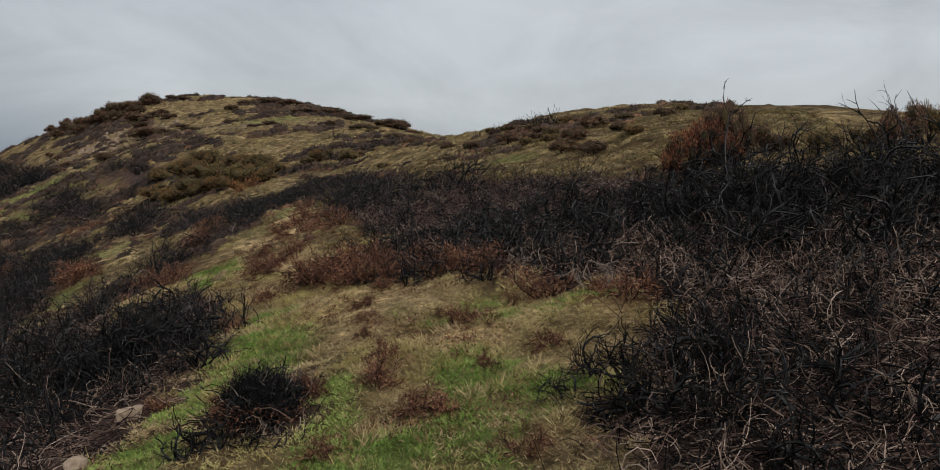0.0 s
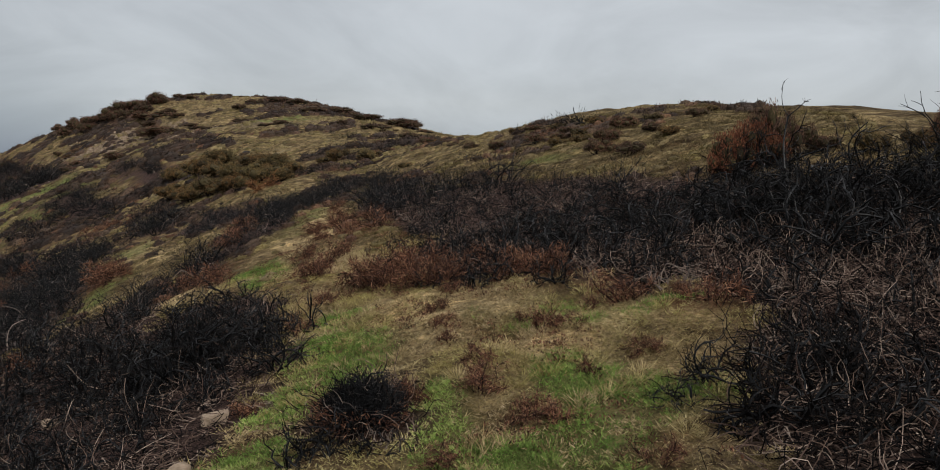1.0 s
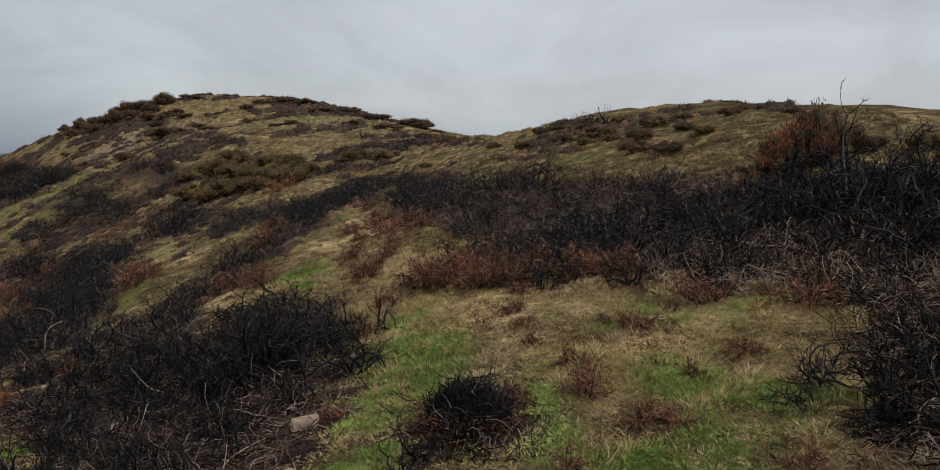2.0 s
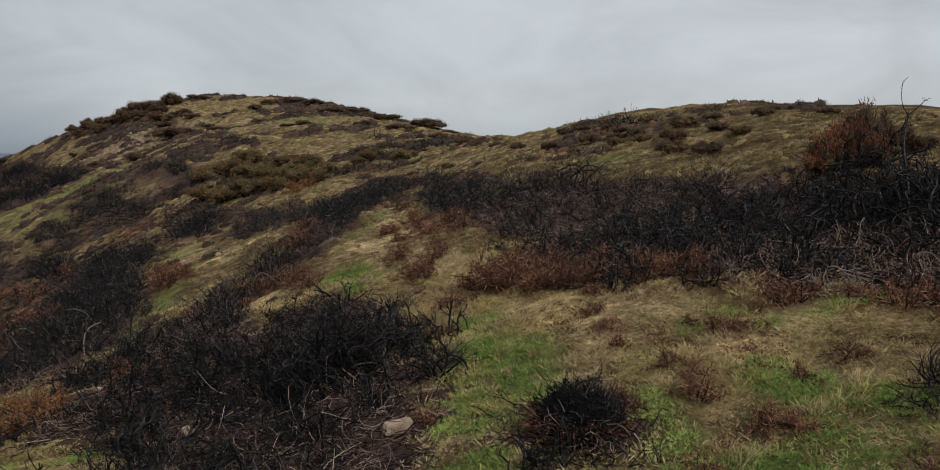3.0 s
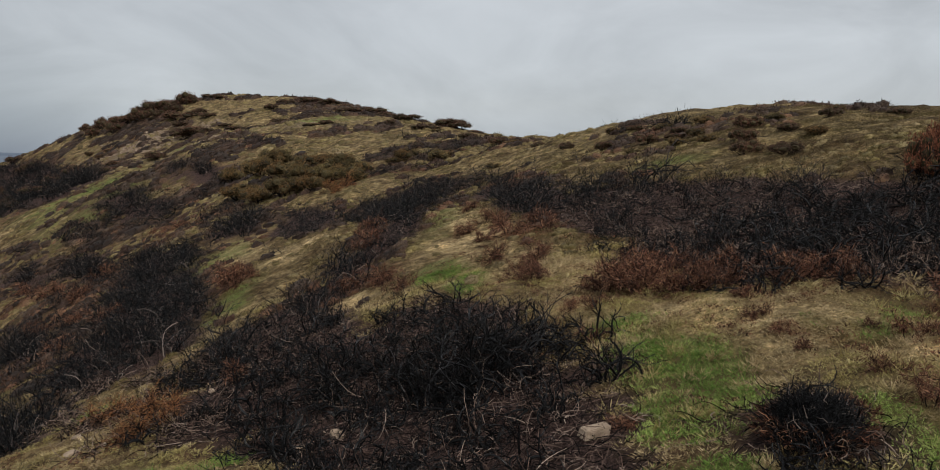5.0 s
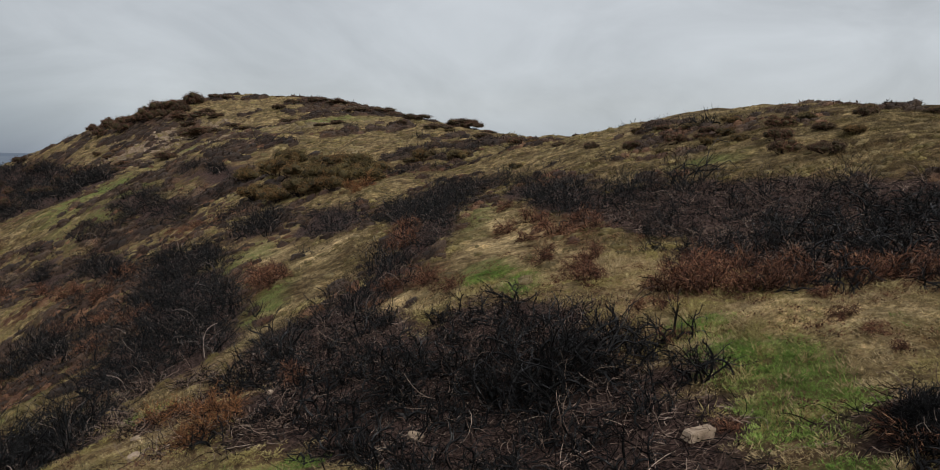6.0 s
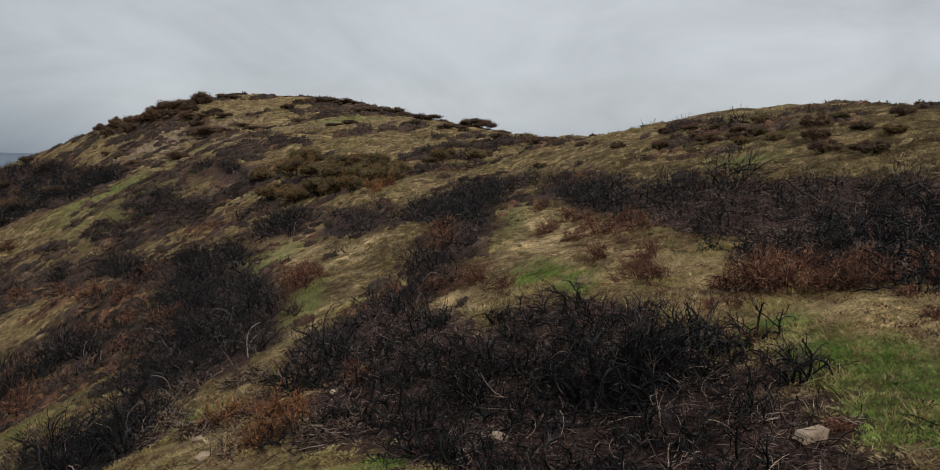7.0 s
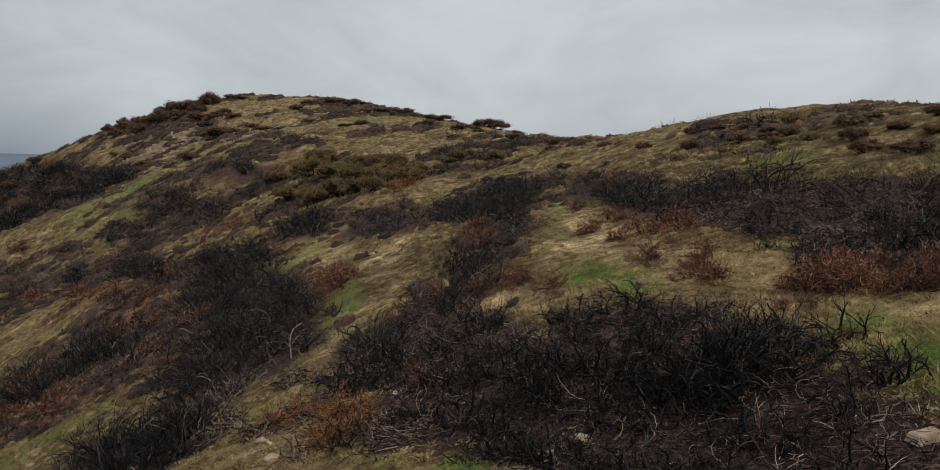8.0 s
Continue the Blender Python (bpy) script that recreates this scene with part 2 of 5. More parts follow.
# ---- the lie of the land ----
# swells and hollows of the moor: x, y, reach, height
BROAD_FORMS = [
    (-45, 125, 40, 18.351),
    (5, 175, 40, -24.061),
    (36, 106, 22, -11.286),
    (-90, 36, 22, -14.553),
    (-90, 134, 22, -8.015),
    (-76, 78, 22, -23.127),
    (-20, 104, 12, 1.711),
    (12, 64, 12, -1.534),
    (-60, 72, 12, 4.826),
    (28, 40, 12, -2.013),
    (12, 88, 12, -2.837),
    (-28, 88, 12, -2.303),
    (-36, 24, 12, -9.784),
    (-4, 120, 12, -3.157),
    (-20, 80, 12, 1.792),
    (-44, 48, 12, -4.233),
    (-4, 56, 12, 0.650),
    (-36, 112, 12, 1.113),
    (28, 64, 12, -6.884),
]
NEAR_FORMS = [
    (-25, 47, 7, -1.244),
    (10, 37, 7, 1.042),
    (-5, 37, 7, -1.320),
    (-20, 7, 7, -1.646),
    (0, 37, 7, 1.283),
    (7, 22, 4, 0.622),
    (-11, 19, 4, -0.797),
    (-8, 25, 4, 0.334),
    (-8, 4, 4, 0.348),
    (7, 28, 4, 0.341),
    (-11, 16, 4, 0.203),
    (-2, 11, 2.5, 0.196),
    (0, 17, 2.5, -0.461),
    (-2, 17, 2.5, 0.361),
    (-6, 11, 2.5, -0.471),
]


def value_noise(x, y, size, seed):
    """Smooth lattice noise in -1..1 with bumps of about that size in metres."""
    u, v = np.asarray(x, float) / size + seed * 17.31, np.asarray(y, float) / size - seed * 9.77
    i, j = np.floor(u).astype(np.int64), np.floor(v).astype(np.int64)
    a, b = u - i, v - j
    a, b = a * a * (3 - 2 * a), b * b * (3 - 2 * b)

    def corner(p, q):
        n = (p * 374761393 + q * 668265263 + seed * 144665) & 0x7FFFFFFF
        n = ((n ^ (n >> 13)) * 1274126177) & 0x7FFFFFFF
        return ((n ^ (n >> 16)) & 0xFFFF) / 32767.5 - 1
    return (corner(i, j) * (1 - a) + corner(i + 1, j) * a) * (1 - b) + (corner(i, j + 1) * (1 - a) + corner(i + 1, j + 1) * a) * b


def smooth(v, a, b):
    s = np.clip((np.asarray(v, float) - a) / (b - a), 0, 1)
    return s * s * (3 - 2 * s)


def lie(x, y):
    """The height of the moor without its tussocks."""
    x, y = np.asarray(x, float), np.asarray(y, float)
    z = -0.756 + 6.203 * np.tanh(x / 40) + 3.624 * np.tanh(y / 40)
    for cx, cy, reach, rise in BROAD_FORMS + NEAR_FORMS:
        z = z + rise * np.exp(-((x - cx) ** 2 + (y - cy) ** 2) / (2 * reach * reach))
    away = smooth(np.hypot(x + 15, y - 60), 130, 380)
    return z * (1 - away) - 45 * away


def ground_height(x, y):
    far = np.hypot(np.asarray(x) + 3, y)
    return (lie(x, y) + 0.075 * value_noise(x, y, 1.1, 1) + 0.04 * value_noise(x, y, 0.42, 2) + 0.016 * value_noise(x, y, 0.17, 3)
            + smooth(far, 15, 60) * (0.17 * value_noise(x, y, 1.6, 6) + 0.19 * value_noise(x, y, 2.9, 4) + 0.2 * value_noise(x, y, 7.5, 5)))


# outlines of the burnt stands of scrub
BURNT = {
    "front": [(-10.0, 19.2), (-8.9, 20.6), (-7.8, 22.4), (-7.2, 22.8), (-6.6, 20.8), (-7.3, 18.6), (-6.3, 15.1), (-5.6, 16.0), (-3.6, 14.2), (-3.2, 12.4), (-3.4, 11.4),
              (-3.0, 9.9), (-3.1, 8.7), (-3.0, 7.8), (-2.9, 6.0), (-5.0, 5.0), (-7.0, 7.0), (-6.9, 10.6), (-7.6, 11.9), (-8.5, 12.2), (-9.2, 15.2), (-10.1, 17.9)],
    "bank": [(-4.6, 33.0), (-4.1, 24.3), (-2.3, 18.8), (-1.9, 17.0), (-1.75, 14.9), (-1.1, 12.9), (0.15, 11.8), (1.0, 11.3), (1.9, 10.7), (2.4, 10.0), (2.4, 8.9), (2.0, 8.2),
             (1.5, 7.4), (1.0, 6.1), (1.0, 3.0), (9.0, 2.0), (11.0, 10.0), (7.8, 14.5), (5.3, 16.5), (3.0, 18.8), (1.4, 21.2), (-1.3, 23.9), (-3.2, 28.0)],
    "mound": [(-2.05, 7.7), (-2.15, 8.5), (-1.65, 8.75), (-1.25, 8.1), (-1.35, 7.3)],
    "tall": [(-20.2, 40.0), (-16.4, 37.0), (-13.4, 27.7), (-11.7, 23.7), (-11.0, 20.0), (-11.6, 18.8), (-12.4, 18.4), (-13.9, 19.2), (-15.3, 21.3), (-15.2, 24.6), (-18.2, 33.1)],
    "low": [(-14.0, 14.4), (-14.6, 15.8), (-14.6, 17.2), (-13.4, 17.3), (-12.2, 16.6), (-11.5, 14.6), (-12.2, 13.2)],
    "strip": [(-8.8, 35.0), (-5.2, 34.0), (-5.4, 29.0), (-6.1, 23.5), (-6.7, 21.5), (-7.4, 22.4), (-6.9, 25.9), (-8.4, 28.8)],
    "ledge": [(-7.4, 34.4), (-5.4, 32.5), (-3.4, 28.0), (-3.2, 29.6), (-5.0, 35.4), (-7.2, 37.5)],
    "knot": [(-13.1, 37.5), (-10.2, 37.2), (-9.4, 29.6), (-11.3, 30.3)],
    "shelf": [(-17.3, 41.7), (-14.3, 39.7), (-12.8, 34.0), (-15.5, 36.6)],
    "flank_a": [(-32.3, 48.4), (-33.0, 51.2), (-30.8, 51.1), (-27.9, 45.6)],
    "flank_b": [(-28.5, 49.3), (-23.4, 44.6), (-21.0, 38.0), (-23.1, 40.1)],
    "flank_c": [(-31.3, 56.5), (-28.0, 53.3), (-27.4, 50.9), (-30.3, 53.3)],
    "flank_d": [(-31.4, 59.7), (-28.0, 59.8), (-22.3, 52.0), (-21.6, 47.2), (-28.0, 54.2)],
    "flank_e": [(-27.6, 62.0), (-27.3, 64.2), (-21.4, 58.4), (-21.9, 55.8)],
    "flank_f": [(-21.1, 28.6), (-23.0, 34.4), (-21.0, 33.1), (-18.2, 28.1), (-18.3, 26.1)],
    "flank_g": [(-26.2, 34.0), (-24.1, 32.8), (-19.2, 25.6), (-23.7, 29.6)],
    "flank_h": [(-38.2, 55.1), (-37.0, 55.9), (-34.7, 50.9), (-35.9, 51.0)],
    "brow": [(-72.0, 116.0), (-64.6, 110.4), (-58.3, 104.2), (-50.6, 94.3), (-38.4, 76.6), (-34.8, 69.8), (-37.2, 68.1), (-41.5, 66.9), (-47.3, 69.3), (-60.0, 82.0), (-72.0, 96.0)],
}


def inside(x, y, outline):
    """Metres inside an outline (minus outside)."""
    x, y = np.asarray(x, float), np.asarray(y, float)
    near, odd = np.full(x.shape, 1e9), np.zeros(x.shape, bool)
    for (ax, ay), (bx, by) in zip(outline, outline[1:] + outline[:1]):
        dx, dy = bx - ax, by - ay
        s = np.clip(((x - ax) * dx + (y - ay) * dy) / (dx * dx + dy * dy), 0, 1)
        near = np.minimum(near, np.hypot(x - ax - s * dx, y - ay - s * dy))
        if dy:
            odd ^= ((ay > y) != (by > y)) & (x < dx * (y - ay) / dy + ax)
    return np.where(odd, near, -near)


def burn_depth(x, y):
    """Metres inside the uneven edge of the burnt stands (minus outside)."""
    x, y = np.asarray(x, float), np.asarray(y, float)
    d = np.full(np.shape(x), -1e9)
    for name, outline in BURNT.items():
        xs, ys = zip(*outline)
        box = (x > min(xs) - 4) & (x < max(xs) + 4) & (y > min(ys) - 4) & (y < max(ys) + 4)
        if box.any():
            d[box] = np.maximum(d[box], inside(x[box], y[box], outline))
    far = smooth(np.hypot(x + 3, y), 12, 60)
    return d + 0.25 * value_noise(x, y, 0.35, 13) + (0.3 + 0.5 * far) * value_noise(x, y, 0.8, 11) + (0.2 + 0.8 * far) * value_noise(x, y, 2.1, 12)


def burn(x, y):
    """How far the ground is burnt, 0 to 1."""
    return smooth(burn_depth(x, y), -0.22, 0.28)


def singed(x, y):
    """Browned ground round the burnt stands, wider on the far slopes."""
    far = smooth(np.hypot(np.asarray(x) + 3, y), 16, 50)
    return smooth(burn_depth(x, y) + 0.5 * value_noise(x, y, 1.7, 14), -0.8 - 2.2 * far, 0.1) * (1 - 0.5 * trodden(x, y))


def blots(x, y, spots):
    """Soft round blots: x, y, reach along x, reach along y."""
    out = np.zeros(np.shape(x))
    for cx, cy, rx, ry in spots:
        out = np.maximum(out, np.exp(-(((x - cx) / rx) ** 2 + ((y - cy) / ry) ** 2)))
    return out


LUSH = [(-2.5, 10.8, 0.62, 1.15), (-2.0, 9.9, 0.5, 0.9), (-2.6, 9.3, 0.35, 0.6), (-0.95, 7.7, 0.38, 0.9), (-0.7, 6.8, 0.45, 0.6), (-2.4, 7.5, 0.3, 0.5), (0.2, 8.4, 0.5, 0.6), (-4.6, 16.2, 0.4, 1.0), (-2.7, 11.6, 0.5, 0.8),
        (-5.2, 18.3, 0.6, 1.3), (-5.5, 25.0, 0.8, 3.0), (-11.1, 15.6, 0.5, 0.9), (-10.8, 22.6, 0.7, 2.6), (1.0, 24.8, 1.3, 0.9), (-35.0, 66.0, 4.0, 5.0), (-30, 58, 4, 5), (-26.0, 78.0, 7.0, 5.0),
        (-20.0, 78.0, 6.0, 4.0), (-14.0, 30.0, 1.5, 4.0), (-7.6, 11.2, 0.8, 0.5), (-24.0, 31.0, 3.0, 3.0), (-17.5, 20.5, 1.5, 2.0)]
RUSTY = [(-1.9, 13.9, 0.9, 1.0), (-1.0, 13.0, 0.6, 0.6), (-0.3, 13.2, 0.7, 0.5), (0.6, 11.9, 0.6, 0.5), (1.8, 9.9, 0.6, 0.5), (-9.4, 13.5, 0.6, 1.1), (-10.4, 14.5, 0.7, 0.8), (-3.2, 19.8, 0.7, 1.2),
         (-11.2, 24.6, 0.5, 0.9), (-20.5, 36.0, 1.2, 2.5), (-26.5, 42.0, 1.5, 2.0), (-7.2, 23.5, 0.4, 1.4), (-44.0, 91.0, 3.5, 5.0), (-20.5, 45.0, 1.5, 2.0), (-8.4, 14.6, 0.8, 1.2)]
TRODDEN = [(-3.0, 15.6, 1.3, 1.4), (-4.6, 20.2, 1.0, 2.2), (-1.9, 14.2, 1.0, 0.9), (-2.5, 12.9, 0.6, 1.0), (-3.0, 14.6, 0.8, 1.2), (-3.4, 16.6, 0.8, 1.4), (-4.3, 18.6, 0.8, 1.5), (-4.2, 20.6, 0.9, 1.6), (-4.9, 23.5, 0.5, 2.0), (-9.8, 17.4, 0.5, 1.5), (-10.6, 20.0, 0.5, 2.0), (-12.3, 29.0, 1.0, 3.0),
           (-7.2, 17.9, 0.6, 0.9), (-10.0, 27.0, 0.9, 2.2), (-13.6, 33.0, 1.2, 3.0), (0.5, 9.6, 1.2, 1.2), (-0.8, 11.0, 1.0, 1.2), (-1.5, 12.2, 1.1, 0.7)]
SCREE = [(-39.0, 92.0, 8.0, 8.0), (-32.0, 80.0, 6.0, 4.0), (-27.0, 75.0, 6.0, 3.0), (-20.0, 72.0, 6.0, 2.5), (-10.4, 13.6, 0.5, 1.0)]
HEATHY = [(-22.0, 34.0, 9.0, 13.0), (-33.0, 50.0, 11.0, 12.0), (-17.0, 24.0, 5.0, 6.0), (-46.0, 84.0, 16.0, 14.0), (-46.0, 104.0, 10.0, 8.0), (-22.0, 98.0, 10.0, 6.0), (-12.0, 88.0, 9.0, 10.0), (3.5, 28.0, 6.0, 4.0),
          (-17.0, 46.0, 7.0, 7.0), (-6.0, 48.0, 6.0, 6.0), (-60.0, 95.0, 12.0, 14.0), (6.0, 31.0, 7.0, 5.0), (-27.0, 62.0, 7.0, 8.0)]


def lush(x, y):
    return np.clip(blots(x, y, LUSH) * (1 + 0.6 * value_noise(x, y, 0.7, 21)) + (0.2 + 0.55 * smooth(-np.asarray(y), -12.5, -10)) * np.clip(value_noise(x, y, 1.1, 22) + 0.4 * value_noise(x, y, 0.4, 25), 0, 1), 0, 1)


def rusty(x, y):
    return np.clip(blots(x, y, RUSTY) * (0.75 + 0.8 * value_noise(x, y, 0.4, 23)), 0, 1)


def trodden(x, y):
    return np.clip(blots(x, y, TRODDEN) * (1.0 + 0.7 * value_noise(x, y, 0.6, 29)), 0, 1)


def soot(x, y):
    """Blacker ground under the stands than under the trampled bank."""
    return np.clip(1 - smooth(x, -0.5, 1.2) * smooth(-y, -14, -10.5), 0, 1)


def heathy(x, y):
    """Where low brown heath takes over from grass: the left flank, the hill's brow and its lap."""
    n = 0.9 * value_noise(x, y, 2.2, 26) + 0.7 * value_noise(x, y, 6.0, 27) + 0.8 * value_noise(x, y, 0.9, 28)
    flank = blots(x, y, HEATHY)
    return smooth(n + 1.3 * flank - 0.65, 0.0, 0.55) * smooth(y, 14, 22)


def stony(x, y):
    return np.clip(blots(x, y, SCREE) * (0.9 + 0.8 * value_noise(x, y, 3.0, 24)), 0, 1)


# ---- meshes ----
def quick_mesh(name, verts, faces, materials, smooth_faces=False):
    """A mesh from arrays of corners and of faces that all have the same number of corners."""
    verts, faces = np.asarray(verts, np.float32), np.asarray(faces, np.int32)
    me = bpy.data.meshes.new(name)
    n, k = faces.shape
    me.vertices.add(len(verts))
    me.vertices.foreach_set("co", verts.ravel())
    me.loops.add(n * k)
    me.loops.foreach_set("vertex_index", faces.ravel())
    me.polygons.add(n)
    me.polygons.foreach_set("loop_start", np.arange(0, n * k, k, dtype=np.int32))
    me.polygons.foreach_set("use_smooth", np.full(n, smooth_faces))
    me.update(calc_edges=True)
    me.materials.append(materials)
    return me


def part(name, me, parent, label=""):
    ob = new(name, me)
    ob.parent = parent
    return tagged(ob, label)


def tubes(P, R, sides=4):
    """Round sticks along paths P (n, k, 3) of radius R (n, k): corners and quads."""
    n, k, _ = P.shape
    along = np.gradient(P, axis=1)
    along /= np.linalg.norm(along, axis=2, keepdims=True) + 1e-9
    ref = np.where(np.abs(along[..., 2:3]) > 0.9, np.array([1.0, 0, 0]), np.array([0, 0, 1.0]))
    u = np.cross(along, ref)
    u /= np.linalg.norm(u, axis=2, keepdims=True) + 1e-9
    v = np.cross(along, u)
    a = np.arange(sides) * 2 * np.pi / sides
    ring = u[:, :, None] * np.cos(a)[:, None] + v[:, :, None] * np.sin(a)[:, None]
    verts = (P[:, :, None] + ring * R[:, :, None, None]).reshape(-1, 3)
    i = (np.arange(n)[:, None, None] * k + np.arange(k - 1)[None, :, None]) * sides
    s = np.arange(sides)[None, None]
    t = (s + 1) % sides
    quads = np.stack([i + s, i + t, i + sides + t, i + sides + s], -1).reshape(-1, 4)
    return verts, quads


def join(pieces):
    vs, fs, at = [], [], 0
    for v, f in pieces:
        vs.append(v)
        fs.append(f + at)
        at += len(v)
    return np.concatenate(vs), np.concatenate(fs)


def grow(rng, starts, ways, lengths, k, wiggle, lift, curl=0.22):
    """Crooked paths of k points from starts along ways: each one curls its own way, strays a little and bends by lift."""
    n = len(starts)
    P = np.zeros((n, k, 3))
    P[:, 0] = starts
    d = ways / np.linalg.norm(ways, axis=1, keepdims=True)
    axis = rng.normal(0, curl, (n, 3))
    step = (lengths / (k - 1))[:, None]
    for i in range(1, k):
        axis = axis + rng.normal(0, curl * 0.35, (n, 3))
        d = d + np.cross(axis, d) + rng.normal(0, wiggle, (n, 3))
        d[:, 2] += lift
        d /= np.linalg.norm(d, axis=1, keepdims=True)
        P[:, i] = P[:, i - 1] + d * step
    return P, d


def offshoots(rng, P, each, length, wiggle, lift, k, low=0.25, spread=0.6):
    """Side branches that leave the paths P."""
    n, kk, _ = P.shape
    idx = np.repeat(np.arange(n), each)
    f = rng.uniform(low, 0.98, len(idx)) * (kk - 1)
    i = np.minimum(f.astype(int), kk - 2)
    a, b = P[idx, i], P[idx, i + 1]
    start = a + (b - a) * (f - i)[:, None]
    way = (b - a) / (np.linalg.norm(b - a, axis=1, keepdims=True) + 1e-9) + rng.normal(0, spread, (len(idx), 3))
    return grow(rng, start, way, length * rng.uniform(0.5, 1.3, len(idx)), k, wiggle, lift, 0.22)[0]


def taper(P, thick, thin, rng):
    n, k, _ = P.shape
    return (thick + (thin - thick) * np.linspace(0, 1, k)[None]) * rng.uniform(0.7, 1.3, (n, 1))


def skeleton(seed, height, stems, rise, lift, each=(5, 3), sides=3, girth=1.0, joints=(10, 5)):
    """The bare skeleton of a burnt gorse: corners and quads of each limb with its branches, and of all its fine twigs."""
    rng = np.random.default_rng(seed)
    a = rng.uniform(0, 2 * np.pi, stems)
    starts = np.stack([np.cos(a) * 0.12, np.sin(a) * 0.12, np.full(stems, -0.06)], 1) * rng.uniform(0.2, 1.2, (stems, 1))
    up = rng.normal(rise, 0.35, stems)
    ways = np.stack([np.cos(a), np.sin(a), np.clip(up, 0.05, 4)], 1)
    S, _ = grow(rng, starts, ways, height * rng.uniform(0.5, 1.2, stems), joints[0], 0.16, lift + 0.01, 0.24 * 10 / joints[0])
    B = offshoots(rng, S, each[0], height * 0.45, 0.2, lift * 0.8, joints[1])
    T = offshoots(rng, B, each[1], height * 0.2, 0.22, lift * 0.5, 3, 0.2)
    RS, RB = taper(S, 0.015 * girth, 0.006 * girth, rng), taper(B, 0.0068 * girth, 0.003 * girth, rng)
    limbs = []
    for i in range(stems):
        own = slice(i * each[0], (i + 1) * each[0])
        limbs.append(join([tubes(S[i:i + 1], RS[i:i + 1], sides + 1), tubes(B[own], RB[own], sides)]))
    return limbs, tubes(T, taper(T, 0.0036 * girth, 0.0015 * girth, rng), 3)


def blades(rng, base, height, width, lean):
    """Thin bent blades on the points base (n, 3), each one folded quad."""
    n = len(base)
    a, b = rng.uniform(0, 2 * np.pi, n), rng.uniform(0, 2 * np.pi, n)
    side = np.stack([np.cos(a), np.sin(a), np.zeros(n)], 1) * (width / 2)[:, None]
    out = np.stack([np.cos(b), np.sin(b), np.zeros(n)], 1)
    up = np.array([0, 0, 1.0])
    mid = base + (out * (lean * 0.5)[:, None] + up * (1 - 0.35 * lean)[:, None]) * (height * 0.55)[:, None]
    tip = mid + (out * (lean * 1.5)[:, None] + up * (1 - 0.75 * lean)[:, None]) * (height * 0.5)[:, None]
    verts = np.stack([base, mid + side, tip, mid - side], 1).reshape(-1, 3)
    i = np.arange(n)[:, None] * 4
    return verts, np.stack([i + [0, 1, 3], i + [3, 1, 2]], 1).reshape(-1, 3)


def spikes(rng, at, way, length, width):
    """Narrow leaf-like slivers at points, along ways: two triangles each."""
    n = len(at)
    way = way / (np.linalg.norm(way, axis=1, keepdims=True) + 1e-9)
    side = np.cross(way, rng.normal(0, 1, (n, 3)))
    side = side / (np.linalg.norm(side, axis=1, keepdims=True) + 1e-9) * (width / 2)[:, None]
    m = at + way * (length * 0.45)[:, None]
    verts = np.stack([at, m + side, at + way * length[:, None], m - side], 1).reshape(-1, 3)
    i = np.arange(n)[:, None] * 4
    return verts, np.stack([i + [0, 1, 2], i + [0, 2, 3]], 1).reshape(-1, 3)


# ---- ground ----
def stretched(dense_a, dense_b, step, low, high, far_low, far_high):
    """Grid lines that are dense in a stretch, widen to 0.7 m over the moor from low to high, and to the horizon beyond."""
    mid = list(np.arange(dense_a, dense_b, step))

    def onward(start, sign, near_end, far_end):
        out, s, at = [], step, start
        while sign * at < sign * far_end:
            s = min(s * 1.03, 0.7) if sign * at < sign * near_end else s * 1.25
            at += sign * s
            out.append(at)
        return out
    return np.array(onward(mid[0], -1, low, far_low)[::-1] + mid + onward(mid[-1], 1, high, far_high))


def build_ground():
    xs, ys = stretched(-13, 5, 0.13, -75, 32, -3800, 3800), stretched(5, 17, 0.13, 0, 130, -3000, 4200)
    X, Y = np.meshgrid(xs, ys)
    Z = ground_height(X, Y)
    b = burn(X, Y)
    Z = Z - 0.03 * b
    verts = np.stack([X, Y, Z], -1).reshape(-1, 3)
    nx, ny = len(xs), len(ys)
    i = (np.arange(ny - 1)[:, None] * nx + np.arange(nx - 1)[None]).ravel()
    me = quick_mesh("ground", verts, np.stack([i, i + 1, i + nx + 1, i + nx], 1), GROUND, True)
    for name, f in (("burn", b), ("singed", singed(X, Y)), ("green", lush(X, Y)), ("rust", rusty(X, Y)), ("stony", stony(X, Y)), ("heath", heathy(X, Y)), ("trodden", trodden(X, Y)), ("soot", soot(X, Y))):
        me.attributes.new(name, "FLOAT", "POINT").data.foreach_set("value", np.asarray(f, np.float32).ravel())
    tagged(new("ground", me), "moorland slope of straw grass, green turf and charred earth", "ground", kind="structure")


build_ground()


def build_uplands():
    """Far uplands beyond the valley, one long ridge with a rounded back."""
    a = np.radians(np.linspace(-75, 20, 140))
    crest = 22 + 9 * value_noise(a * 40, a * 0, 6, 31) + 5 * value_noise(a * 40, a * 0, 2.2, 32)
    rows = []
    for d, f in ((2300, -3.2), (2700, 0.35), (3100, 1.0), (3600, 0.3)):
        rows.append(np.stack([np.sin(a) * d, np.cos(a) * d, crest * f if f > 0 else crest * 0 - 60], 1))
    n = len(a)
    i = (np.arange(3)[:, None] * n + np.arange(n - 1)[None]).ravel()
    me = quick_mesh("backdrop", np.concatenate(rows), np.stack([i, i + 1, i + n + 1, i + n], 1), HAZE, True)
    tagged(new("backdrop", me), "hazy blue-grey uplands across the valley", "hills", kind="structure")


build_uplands()


